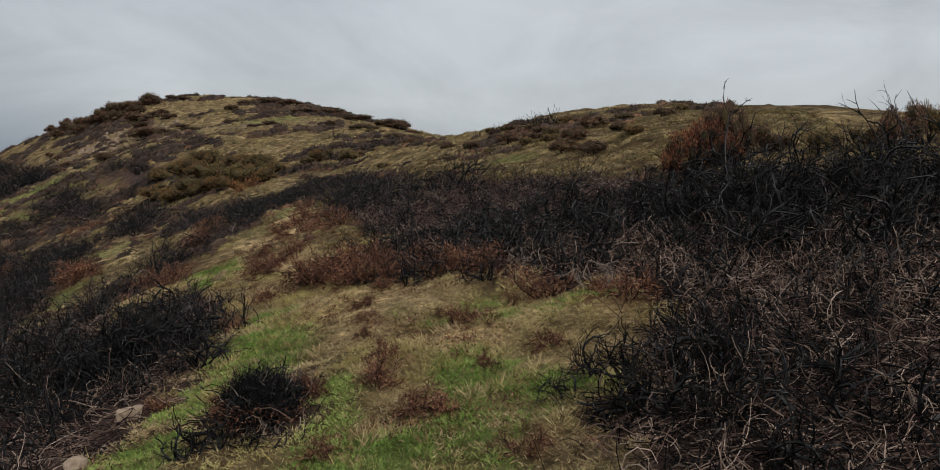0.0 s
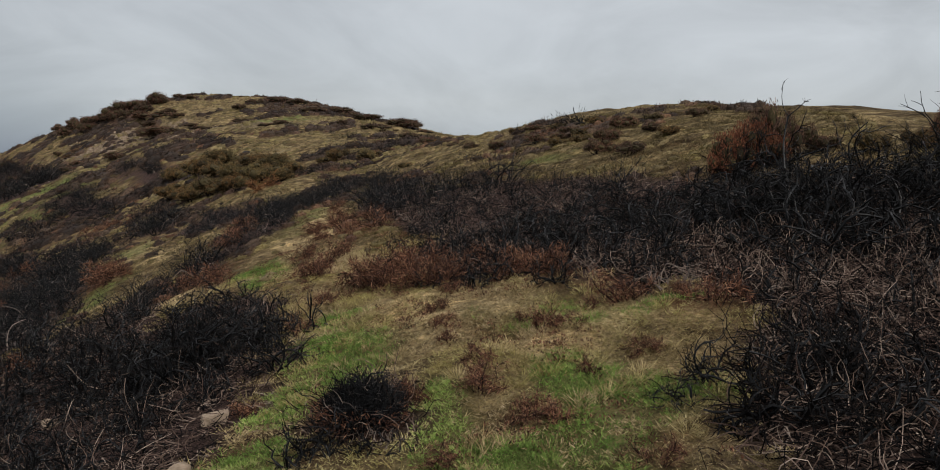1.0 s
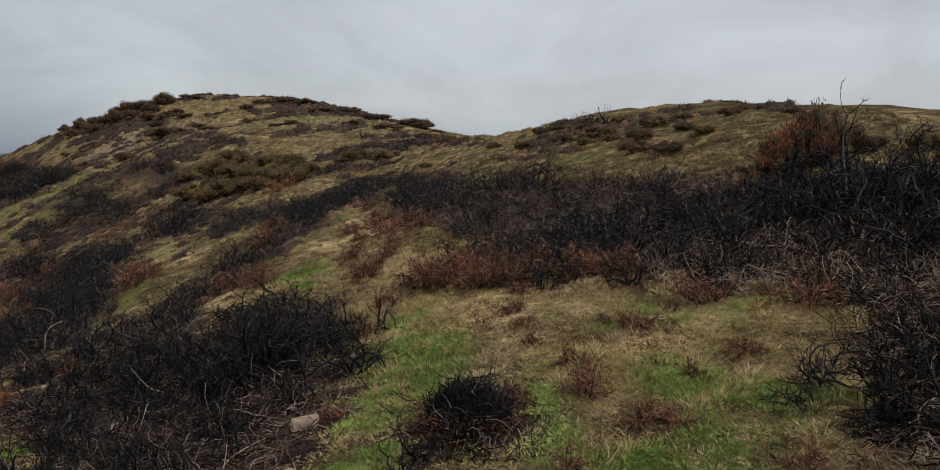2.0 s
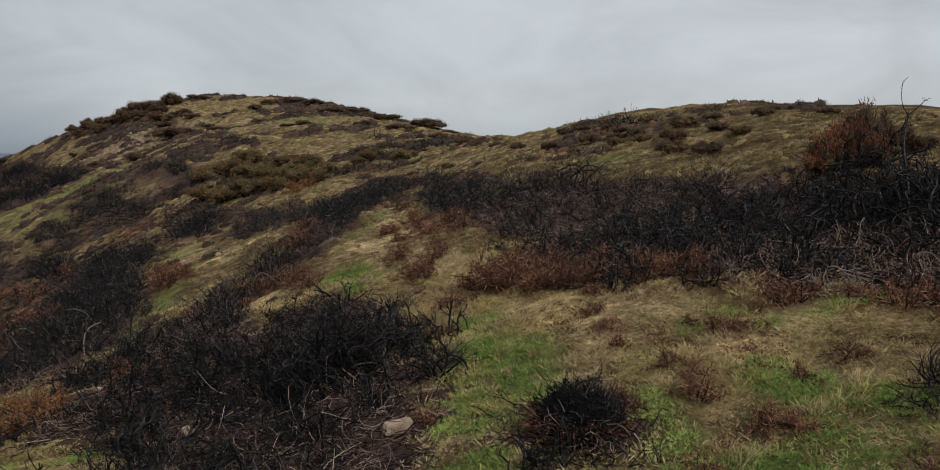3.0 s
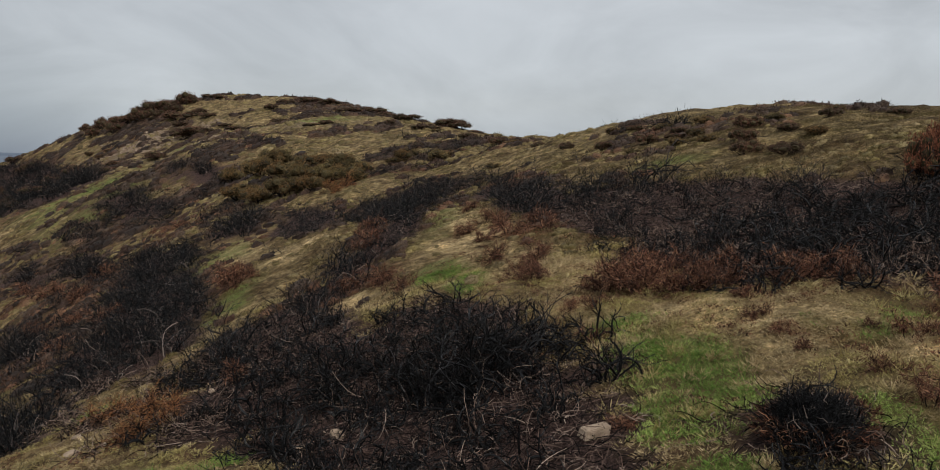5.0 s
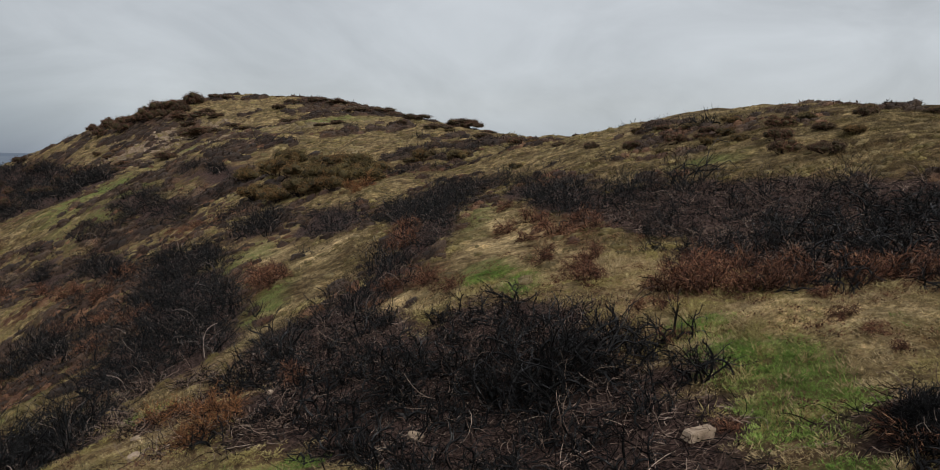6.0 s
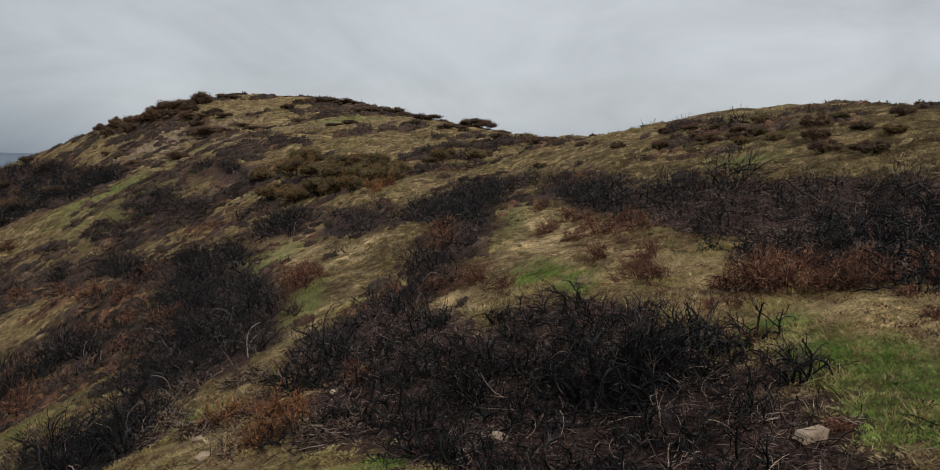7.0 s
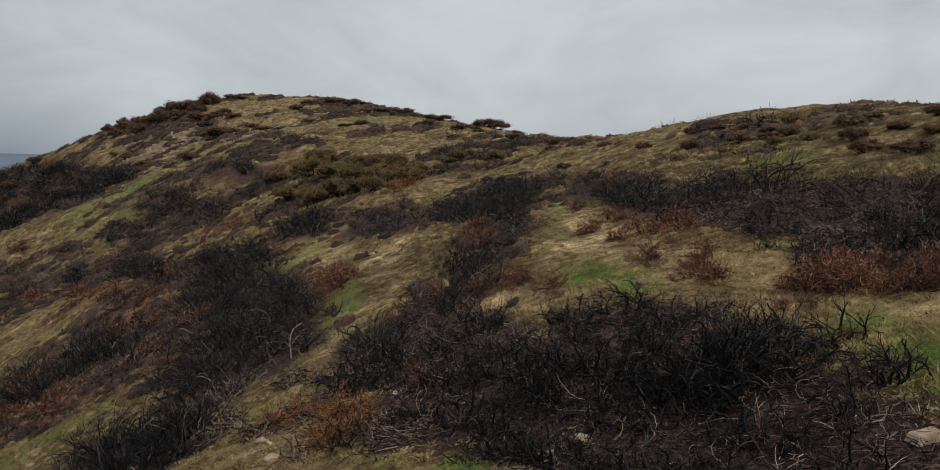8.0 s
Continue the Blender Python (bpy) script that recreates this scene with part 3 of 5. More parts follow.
# ---- burnt scrub ----
def burnt_bush(name, seed, label, height, stems, rise, lift, each, girth=1.0):
    bush = tagged(new(name), label, "burnt bush", "burnt bushes on the slope")
    limbs, twig = skeleton(seed, height, stems, rise, lift, each, girth=girth)
    for limb in limbs:
        part("limb", quick_mesh("limb", *limb, CHARRED_LIMB), bush)
    tagged(part("fine_brush", quick_mesh("fine_brush", *twig, TWIG), bush, "thin scorched twigs"), kind="stuff")
    return bush


UPRIGHT = [burnt_bush("burnt_bush", 100 + i, "charred black gorse skeleton with upright crooked stems", 0.85, 12, 1.3, 0.08, (5, 2), 1.35) for i in range(4)]
SPRAWL = [burnt_bush("burnt_bush", 120 + i, "charred gorse skeleton with long sprawling curved branches", 0.95, 11, 0.7, 0.05, (6, 2), 1.45) for i in range(4)]
DENSE = [burnt_bush("burnt_bush", 140 + i, "low charred gorse with many thin bent twigs", 0.5, 12, 0.9, 0.07, (6, 2), 1.0) for i in range(3)]
FLAT = [burnt_bush("burnt_bush", 160 + i, "collapsed burnt gorse with bleached branches lying low", 0.6, 10, 0.25, 0.0, (6, 2), 1.15) for i in range(3)]


TALL = [burnt_bush("burnt_bush", 170 + i, "tall charred gorse with long bare twigs against the sky", 1.35, 9, 1.9, 0.05, (7, 2), 1.3) for i in range(3)]
WISP = burnt_bush("burnt_bush", 178, "a few thin charred gorse stems reaching above a russet shrub", 1.3, 5, 2.4, 0.05, (4, 2), 0.8)
HERO = burnt_bush("burnt_bush", 175, "stout charred gorse with thick crooked black limbs", 0.85, 9, 0.9, 0.03, (7, 4), 1.45)
BLEACHED = []
for i in range(2):
    bush = tagged(new("bleached_bush"), "fire-bleached grey gorse branches without bark", "burnt bush", "burnt bushes on the slope")
    limbs, twig = skeleton(180 + i, 0.6, 6, 0.8, 0.05, (5, 2), girth=1.15)
    for limb in limbs:
        part("limb", quick_mesh("limb", *limb, BLEACH), bush)
    tagged(part("fine_brush", quick_mesh("fine_brush", *twig, BLEACH), bush, "thin pale twigs"), kind="stuff")
    BLEACHED.append(bush)


def forked_bush():
    """A single tall burnt stem that forks into two bare crooked arms."""
    r = np.random.default_rng(190)
    bush = tagged(new("burnt_bush"), "single tall charred gorse stem forked against the sky", "burnt bush", "burnt bushes on the slope")
    stem, tip = grow(r, np.array([[0, 0, -0.05]]), np.array([[0.02, 0, 1.0]]), np.array([1.8]), 9, 0.05, 0.03, 0.05)
    fork = stem[:, -1]
    part("limb", quick_mesh("limb", *tubes(stem, taper(stem, 0.02, 0.011, r), 5), CHARRED_LIMB), bush)
    for way, long in (((-0.75, 0.1, 0.8), 0.62), ((0.85, 0.0, 0.75), 0.52)):
        arm, _ = grow(r, fork, np.array([way]), np.array([long]), 6, 0.16, 0.04, 0.12)
        side = offshoots(r, arm, 3, 0.13, 0.15, 0.05, 3, 0.4)
        part("limb", quick_mesh("limb", *join([tubes(arm, taper(arm, 0.009, 0.005, r), 4), tubes(side, taper(side, 0.005, 0.003, r), 3)]), CHARRED_LIMB), bush)
    low = offshoots(r, stem, 9, 0.4, 0.2, 0.04, 5, 0.1)
    tagged(part("fine_brush", quick_mesh("fine_brush", *tubes(low, taper(low, 0.006, 0.003, r), 3), TWIG), bush, "thin scorched twigs"), kind="stuff")
    return bush


FORKED = forked_bush()


def spread(rng, outline, step, margin=0.1):
    """Jittered points inside an outline."""
    xs, ys = zip(*outline)
    gx, gy = np.meshgrid(np.arange(min(xs), max(xs), step), np.arange(min(ys), max(ys), step))
    x = gx.ravel() + rng.uniform(-0.45, 0.45, gx.size) * step
    y = gy.ravel() + rng.uniform(-0.45, 0.45, gx.size) * step
    ok = inside(x, y, outline) > margin
    return x[ok], y[ok]


def in_sight(x, y, margin=1.0):
    """The wedge of the moor that lies before the flight line."""
    return (x > -8 - 0.6 * (y - 1.5) - margin) & (x < 0.5 + 0.6 * (y - 0.5) + margin) & (y > 4.0 - margin)


def sample(r, count, box, keep, margin=0.4):
    """Random points of a box that are in sight and that keep() keeps, drawn in rounds until there are enough."""
    xs, ys, got = [], [], 0
    for _ in range(40):
        x, y = r.uniform(box[0], box[1], count), r.uniform(box[2], box[3], count)
        ok = in_sight(x, y, margin)
        x, y = x[ok], y[ok]
        ok = keep(x, y)
        xs.append(x[ok])
        ys.append(y[ok])
        got += int(ok.sum())
        if got >= count:
            break
    return np.concatenate(xs)[:count], np.concatenate(ys)[:count]


used = set()


def put(ob, x, y, yaw, size, sink=0.03, tilt=(0, 0), tall=1.0):
    """Set the plant itself the first time and copies of it afterwards."""
    z = float(ground_height(x, y)) - sink
    m = pose(x, y, z, tilt[0], tilt[1], yaw)
    if ob.name in used:
        ob = copy_thing(ob, m)
    used.add(ob.name)
    ob.matrix_basis = m @ Matrix.Diagonal((size, size, size * tall, 1))
    return ob


def open_spot(x, y, room=0.55):
    """Where no bush hides the pale stones."""
    return math.hypot(x + 3.28, y - 8.75) > room and math.hypot(x + 3.1, y - 7.4) > room


rng = np.random.default_rng(7)
x, y = spread(rng, BURNT["front"], 0.65, -0.45)
for px, py, d in zip(x, y, inside(x, y, BURNT["front"])):
    if d < 0.1 and rng.uniform() < 0.6 or not open_spot(px, py):
        continue
    if in_sight(px, py, 0.6) and py < 16.5:
        crown = max(math.exp(-((px + 4.3) ** 2 + (py - 11.7) ** 2) / 1.6), 0.8 * math.exp(-((px + 6.2) ** 2 + (py - 13.2) ** 2) / 2.0), 0.6 * math.exp(-((px + 8.6) ** 2 + (py - 16.5) ** 2) / 3.0))
        if crown > 0.45:
            put(UPRIGHT[rng.integers(4)], px, py, rng.uniform(0, 360), 0.65 + 0.4 * crown + rng.uniform(-0.1, 0.1), tilt=rng.normal(0, 6, 2))
        elif rng.uniform() < 0.85:
            kinds = DENSE + FLAT + FLAT
            put(kinds[rng.integers(len(kinds))], px, py, rng.uniform(0, 360), rng.uniform(0.75, 1.25), tilt=rng.normal(0, 7, 2))
x, y = spread(rng, BURNT["bank"], 0.74, -0.35)
for px, py, d in zip(x, y, inside(x, y, BURNT["bank"])):
    if d < 0.1 and rng.uniform() < 0.65:
        continue
    if in_sight(px, py, 0.6) and py >= 18.0:
        continue
    if in_sight(px, py, 0.6) and py >= 16.5:
        if rng.uniform() < 0.8:
            put((UPRIGHT + SPRAWL + DENSE)[rng.integers(11)], px, py, rng.uniform(0, 360), (0.68 if px > 3.3 else 1.0) * rng.uniform(0.65, 1.0) * (1.0 + 0.25 * float(value_noise(px, py, 1.7, 52))), tilt=rng.normal(0, 7, 2))
    elif in_sight(px, py, 0.6):
        deep = py > 10.4 and d > 0.9
        if deep:
            kinds = SPRAWL + UPRIGHT
            put(kinds[rng.integers(8)], px, py, rng.uniform(0, 360), rng.uniform(0.7, 1.0) + 0.3 * min(1.0, max(0.0, (px - 2.5) / 2)), tilt=rng.normal(0, 7, 2))
        elif rng.uniform() < 0.85:
            kinds = FLAT + FLAT + DENSE
            put(kinds[rng.integers(len(kinds))], px, py, rng.uniform(0, 360), rng.uniform(0.7, 1.2), tilt=rng.normal(0, 7, 2))
for i, (x, y, size) in enumerate(((1.7, 10.75, 1.0), (1.95, 10.6, 0.8), (2.9, 9.6, 0.8), (0.9, 12.3, 0.9), (3.6, 9.0, 0.75), (-0.6, 14.4, 0.9), (1.0, 13.2, 0.8), (4.2, 9.8, 0.8), (3.2, 8.4, 0.6), (1.6, 15.6, 0.7), (0.1, 15.2, 0.6), (2.2, 13.4, 0.6), (3.0, 14.6, 0.6), (-1.3, 16.4, 0.6), (0.6, 13.9, 0.55), (3.8, 11.6, 0.6), (2.9, 12.2, 0.55), (4.8, 10.8, 0.6), (-2.3, 20.0, 0.6), (5.2, 12.0, 0.6), (-0.4, 17.6, 0.6))):
    put(BLEACHED[i % 2], x, y, rng.uniform(0, 360), size, tilt=rng.normal(0, 8, 2))


def hummock():
    """A low rounded gorse cushion burnt black, with a fringe of browned needles."""
    r = np.random.default_rng(195)
    bush = tagged(new("burnt_hummock"), "rounded charred gorse cushion with a brown fringe in green grass", "burnt bush", "burnt bushes on the slope")
    bm = bmesh.new()
    bmesh.ops.create_icosphere(bm, subdivisions=4, radius=1.0)
    for v in bm.verts:
        v.co *= 0.86 + 0.16 * noise.noise(v.co * 2.3) + 0.1 * noise.noise(v.co * 6.0)
        v.co = Vector((v.co.x * 0.4, v.co.y * 0.42, v.co.z * 0.36))
    me = bpy.data.meshes.new("core")
    bm.to_mesh(me)
    bm.free()
    me.materials.append(CHAR_MASS)
    part("core", me, bush, "dense black mass of burnt twigs")
    n = 1500
    a, u = r.uniform(0, 6.28, n), r.uniform(0.0, 1.0, n)
    out = np.stack([np.cos(a) * np.sqrt(1 - u * u), np.sin(a) * np.sqrt(1 - u * u), u], 1)
    P, _ = grow(r, out * np.array([0.36, 0.38, 0.32]), out + r.normal(0, 0.8, (n, 3)), r.uniform(0.06, 0.2, n), 4, 0.2, 0.0, 0.25)
    tagged(part("fine_brush", quick_mesh("fine_brush", *tubes(P, taper(P, 0.0042, 0.0018, r), 3), CHAR), bush, "short charred twigs"), kind="stuff")
    n = 1500
    a = r.uniform(0, 6.28, n)
    out = np.stack([np.cos(a), np.sin(a), r.uniform(0.1, 0.9, n)], 1)
    v, f = spikes(r, np.stack([np.cos(a) * 0.4, np.sin(a) * 0.42, r.uniform(-0.02, 0.16, n) ** 1.0], 1) + r.normal(0, 0.035, (n, 3)), out + r.normal(0, 0.4, (n, 3)), r.uniform(0.04, 0.11, n), r.uniform(0.005, 0.009, n))
    part("fringe", quick_mesh("fringe", v, f, RUST), bush, "rust-brown singed needles")
    return bush


put(hummock(), -1.62, 8.0, 0, 1.0)
# single bushes that stand out
for kind, x, y, yaw, size in ((SPRAWL[0], 1.45, 6.9, 40, 0.8), (SPRAWL[1], 1.9, 7.5, 150, 0.85), (UPRIGHT[0], 1.35, 7.7, 200, 0.6), (SPRAWL[2], 2.2, 6.5, 300, 0.8), (UPRIGHT[1], 2.3, 8.2, 10, 0.75), (UPRIGHT[2], 1.0, 7.4, 90, 0.45),
                              (UPRIGHT[3], -1.75, 8.2, 250, 0.62), (SPRAWL[0], -1.85, 7.6, 310, 0.55), (DENSE[1], -2.0, 7.3, 10, 0.9), (DENSE[2], -1.5, 7.4, 70, 0.8), (BLEACHED[0], -1.45, 7.45, 170, 0.5),
                              (UPRIGHT[1], -2.95, 10.3, 60, 0.8), (UPRIGHT[2], -3.05, 10.9, 160, 0.5), (WISP, 4.75, 17.6, 20, 1.05), (UPRIGHT[1], 4.6, 17.5, 130, 1.25), (UPRIGHT[3], 5.3, 17.4, 200, 1.2), (TALL[1], 0.85, 13.6, 75, 0.75), (TALL[1], 5.6, 13.2, 75, 0.9), (TALL[2], 6.5, 13.5, 15, 1.05), (TALL[1], 7.0, 14.1, 200, 1.05), (TALL[2], 7.8, 13.9, 330, 1.0), (TALL[0], 5.9, 14.3, 260, 1.0), (SPRAWL[0], 5.8, 13.9, 80, 1.15), (SPRAWL[2], 6.6, 13.0, 170, 1.15), (SPRAWL[3], 4.8, 13.3, 290, 1.1), (SPRAWL[1], 7.3, 13.0, 40, 1.15),
                              (TALL[0], 7.2, 13.4, 135, 1.0), (TALL[2], 5.0, 13.9, 235, 0.9), (TALL[1], 6.0, 12.4, 300, 0.85), (TALL[0], 4.3, 13.0, 190, 0.85), (TALL[2], 7.0, 12.6, 80, 0.9), (TALL[1], 3.4, 13.6, 10, 0.75), (SPRAWL[2], 3.9, 13.8, 200, 1.2), (SPRAWL[1], 3.0, 14.2, 100, 1.15),
                              (FORKED, 4.36, 14.2, 0, 0.94), (HERO, 1.75, 6.75, 30, 0.95), (HERO, 2.25, 7.6, 160, 0.8), (HERO, 3.0, 7.0, 260, 0.75), (TALL[0], -4.45, 11.55, 20, 0.95), (TALL[1], -4.05, 11.35, 140, 0.85), (TALL[2], -4.8, 11.9, 220, 0.75), (TALL[0], -4.2, 12.0, 310, 0.7), (TALL[1], -5.2, 12.1, 50, 0.65), (UPRIGHT[0], -12.6, 15.2, 40, 1.0), (UPRIGHT[1], -13.3, 15.9, 120, 1.05), (UPRIGHT[2], -12.3, 14.5, 220, 0.95), (UPRIGHT[3], -13.7, 16.4, 300, 1.0), (UPRIGHT[0], -13.0, 14.8, 170, 0.95), (UPRIGHT[2], -12.9, 16.5, 80, 0.9), (UPRIGHT[3], -12.2, 15.7, 10, 0.85)):
    put(kind, x, y, yaw, size, tilt=rng.normal(0, 5, 2))


def scrub_stand(name, label, points, seed, height, stems, rise, each, girth, sizes, bristle, mat):
    """A burnt stand that nobody could count, as one tangle of stems and bristling twigs."""
    r = np.random.default_rng(seed)
    kinds = []
    for i in range(4):
        limbs, twigs = skeleton(seed + i, height, stems, rise, 0.06, each, 3, girth, (7, 4))
        n, w = bristle
        a, f = r.uniform(0, 6.28, n), np.sqrt(r.uniform(0, 1, n))
        at = np.stack([np.cos(a) * f * 0.55, np.sin(a) * f * 0.55, height * (0.75 - 0.6 * f * f) * r.uniform(0, 1, n) ** 0.7], 1)
        v, t = spikes(r, at, np.stack([np.cos(a) * f, np.sin(a) * f, 0.9 + a * 0], 1) + r.normal(0, 0.45, (n, 3)), height * r.uniform(0.1, 0.34, n), w * r.uniform(0.5, 1.2, n))
        kinds.append((join(limbs + [twigs]), (v, np.arange(4 * n).reshape(-1, 4))))
    pieces = []
    for px, py in points:
        v, q = join(kinds[r.integers(4)])
        a, g = r.uniform(0, 6.28), r.uniform(*sizes) * (1.0 + 0.3 * float(value_noise(px, py, 1.7, 52)))
        v = v @ np.array([[np.cos(a), np.sin(a), 0], [-np.sin(a), np.cos(a), 0], [0, 0, 1]]) * np.array([g, g, g * r.uniform(0.7, 1.2)])
        pieces.append((v + np.array([px, py, float(ground_height(px, py)) - 0.03]), q))
    v, q = join(pieces)
    tagged(new(name, quick_mesh(name, v, q, mat)), label, "burnt scrub", kind="stuff")


for name, step in (("front", 0.75), ("bank", 0.72), ("ledge", 0.75), ("tall", 0.62), ("low", 0.6), ("strip", 0.62), ("knot", 0.75), ("shelf", 0.95), ("flank_a", 1.0), ("flank_b", 1.0),
                   ("flank_c", 1.1), ("flank_d", 1.15), ("flank_e", 1.3), ("flank_f", 0.95), ("flank_g", 0.95), ("flank_h", 1.3), ("brow", 1.5)):
    x, y = spread(rng, BURNT[name], step, -0.2 if name == "strip" else 0.05)
    ok = in_sight(x, y, 1.5) & (value_noise(x, y, 2.3, 51) > (-0.85 if name in ("bank", "ledge", "low", "knot", "strip", "tall", "front") else -0.75))
    if name in ("front", "bank"):
        ok &= y >= (16.5 if name == "front" else 18.0)
    pts = list(zip(x[ok], y[ok]))
    if name in ("front", "bank", "ledge", "low", "strip", "tall", "knot"):
        tall = {"bank": 0.8, "low": 0.8, "tall": 0.75, "ledge": 0.55}.get(name, 0.65)
        scrub_stand("burnt_scrub", "thicket of charred black upright gorse stems", pts, 200 + len(pts), tall, 8, 1.3, (3, 2), 0.95, (0.65, 1.25), (190, 0.008), CHAR)
    elif pts:
        scrub_stand("burnt_scrub", "stand of charred black scrub on the far slope", pts, 300 + len(pts), 0.75, 7, 1.3, (2, 1), 1.3, (1.4, 2.4) if name == "brow" else (0.9, 1.6), (420, 0.011), CHAR)


# low curling twigs between the bushes of the front stand
x, y = spread(rng, BURNT["front"], 0.52, 0.1)
ok = in_sight(x, y, 0.4) & (y < 16.5) & (value_noise(x, y, 0.9, 55) > -0.3)
scrub_stand("burnt_scrub", "low tangle of charred curling gorse twigs", list(zip(x[ok], y[ok])), 390, 0.36, 6, 0.7, (3, 1), 0.8, (0.7, 1.3), (50, 0.005), CHAR)


def apron(x, y):
    """The twig-strewn grass below the front stand."""
    return blots(x, y, [(-11.2, 16.4, 1.0, 1.8), (-9.6, 15.5, 0.9, 1.9), (-9.0, 12.6, 1.1, 0.9), (-11.0, 14.6, 0.8, 0.9), (-12.3, 18.0, 0.9, 1.2)]) * smooth(value_noise(x, y, 0.8, 44), -0.5, 0.4)


def litter(name, label, count, box, seed, mat, size, thick, lie_flat=0.3, where=None, bends=5):
    """Fallen twigs strewn over the burnt ground."""
    r = np.random.default_rng(seed)
    x, y = sample(r, count, box, lambda u, v: (where or burn)(u, v) > r.uniform(0.25, 0.9, len(u)), 0.3)
    n = len(x)
    a = r.uniform(0, 2 * np.pi, n)
    starts = np.stack([x, y, ground_height(x, y) + r.uniform(0.0, 0.07, n)], 1)
    P, _ = grow(r, starts, np.stack([np.cos(a), np.sin(a), r.normal(0.05, lie_flat, n)], 1), size * r.uniform(0.35, 1.6, n), bends, 0.14, -0.015, 0.28)
    P[:, :, 2] = np.maximum(P[:, :, 2], ground_height(P[:, :, 0], P[:, :, 1]) + 0.002)
    v, q = tubes(P, taper(P, thick, thick * 0.45, r), 3)
    tagged(new(name, quick_mesh(name, v, q, mat)), label, "fallen twigs", kind="stuff")


litter("fallen_twigs", "scorched grey-brown twigs strewn over the bank", 7500, (-4, 9, 5, 22), 41, SCORCH, 0.3, 0.0052, bends=6)
litter("fallen_twigs", "thick layer of pale scorched sticks on the bank", 8500, (1.2, 9, 5, 13), 46, SCORCH, 0.4, 0.0058, 0.2, bends=7)
litter("fallen_twigs", "blackened twigs strewn over charred earth", 6500, (-10, 0, 5, 18), 43, SCORCH, 0.22, 0.0045)
litter("fallen_branches", "charred branches lying across burnt ground", 2600, (-16, 9, 5, 24), 42, SCORCH, 0.42, 0.0048, bends=6)

litter("fallen_twigs", "scattered grey-brown twigs on trodden grass", 3600, (-14, -7, 11, 20), 45, SCORCH, 0.27, 0.006, where=apron)


# ---- dead and living shrubs ----
def dead_tuft(seed, label, mat, height, count):
    """A low tuft of dead needles that spring outwards from a few stems."""
    r = np.random.default_rng(seed)
    tuft = tagged(new("dead_tuft"), label, "dead tuft", "dead tufts in the grass")
    n = 9
    a = r.uniform(0, 6.28, n)
    S, _ = grow(r, np.stack([np.cos(a), np.sin(a), a * 0 - 0.3], 1) * 0.06, np.stack([np.cos(a), np.sin(a), r.uniform(0.5, 2, n)], 1), height * r.uniform(0.7, 1.2, n), 6, 0.22, 0.03)
    B = offshoots(r, S, 4, height * 0.5, 0.25, 0.05, 5, 0.1)
    tagged(part("stem_tangle", quick_mesh("stem_tangle", *join([tubes(S, taper(S, 0.007, 0.003, r), 3), tubes(B, taper(B, 0.0035, 0.0015, r), 3)]), TWIG), tuft, "thin dark woody stems"), kind="stuff")
    every = np.concatenate([S.reshape(-1, 3), B.reshape(-1, 3)])
    ways = np.concatenate([np.gradient(S, axis=1).reshape(-1, 3), np.gradient(B, axis=1).reshape(-1, 3)])
    i = r.integers(0, len(every), count)
    w = ways[i] / (np.linalg.norm(ways[i], axis=1, keepdims=True) + 1e-9) + r.normal(0, 0.55, (count, 3))
    v, f = spikes(r, every[i] + r.normal(0, 0.02, (count, 3)), w, r.uniform(0.04, 0.12, count) * height / 0.35, r.uniform(0.005, 0.010, count))
    part("foliage", quick_mesh("foliage", v, f, mat), tuft)
    return tuft


RUST_TUFTS = [dead_tuft(500 + i, "rust-brown dead heather tuft in straw grass", RUST, 0.35, 1500) for i in range(4)]
ORANGE_TUFTS = [dead_tuft(520 + i, "orange-brown dead tuft of drooping needles", ORANGE, 0.4, 800) for i in range(2)]

for x, y, size in ((-2.1, 13.7, 1.3), (-1.8, 14.4, 1.4), (-1.1, 12.8, 1.2), (-0.6, 13.9, 1.1), (0.0, 13.1, 1.1), (0.5, 11.9, 1.0), (1.1, 10.5, 1.0), (1.9, 9.6, 1.0), (1.7, 10.2, 0.7), (-0.6, 8.9, 0.6),
                   (-0.6, 8.1, 0.8), (-0.2, 7.5, 0.7), (0.0, 7.4, 0.6), (0.1, 9.8, 0.8), (-1.1, 10.9, 0.6), (-1.0, 9.9, 0.4), (0.7, 10.5, 0.4), (0.4, 8.3, 0.5), (0.2, 9.1, 0.3), (1.0, 8.7, 0.6),
                   (-1.2, 8.2, 0.6), (0.6, 6.5, 0.6), (-0.9, 6.8, 0.5), (-4.0, 17.4, 1.0), (-4.6, 21.5, 1.1), (-7.3, 24.5, 1.6), (-7.2, 23.0, 1.4), (-3.0, 9.1, 0.5)):
    put(RUST_TUFTS[rng.integers(4)], x, y, rng.uniform(0, 360), size * (1.1 if y < 30 else 0.75), tilt=rng.normal(0, 6, 2))
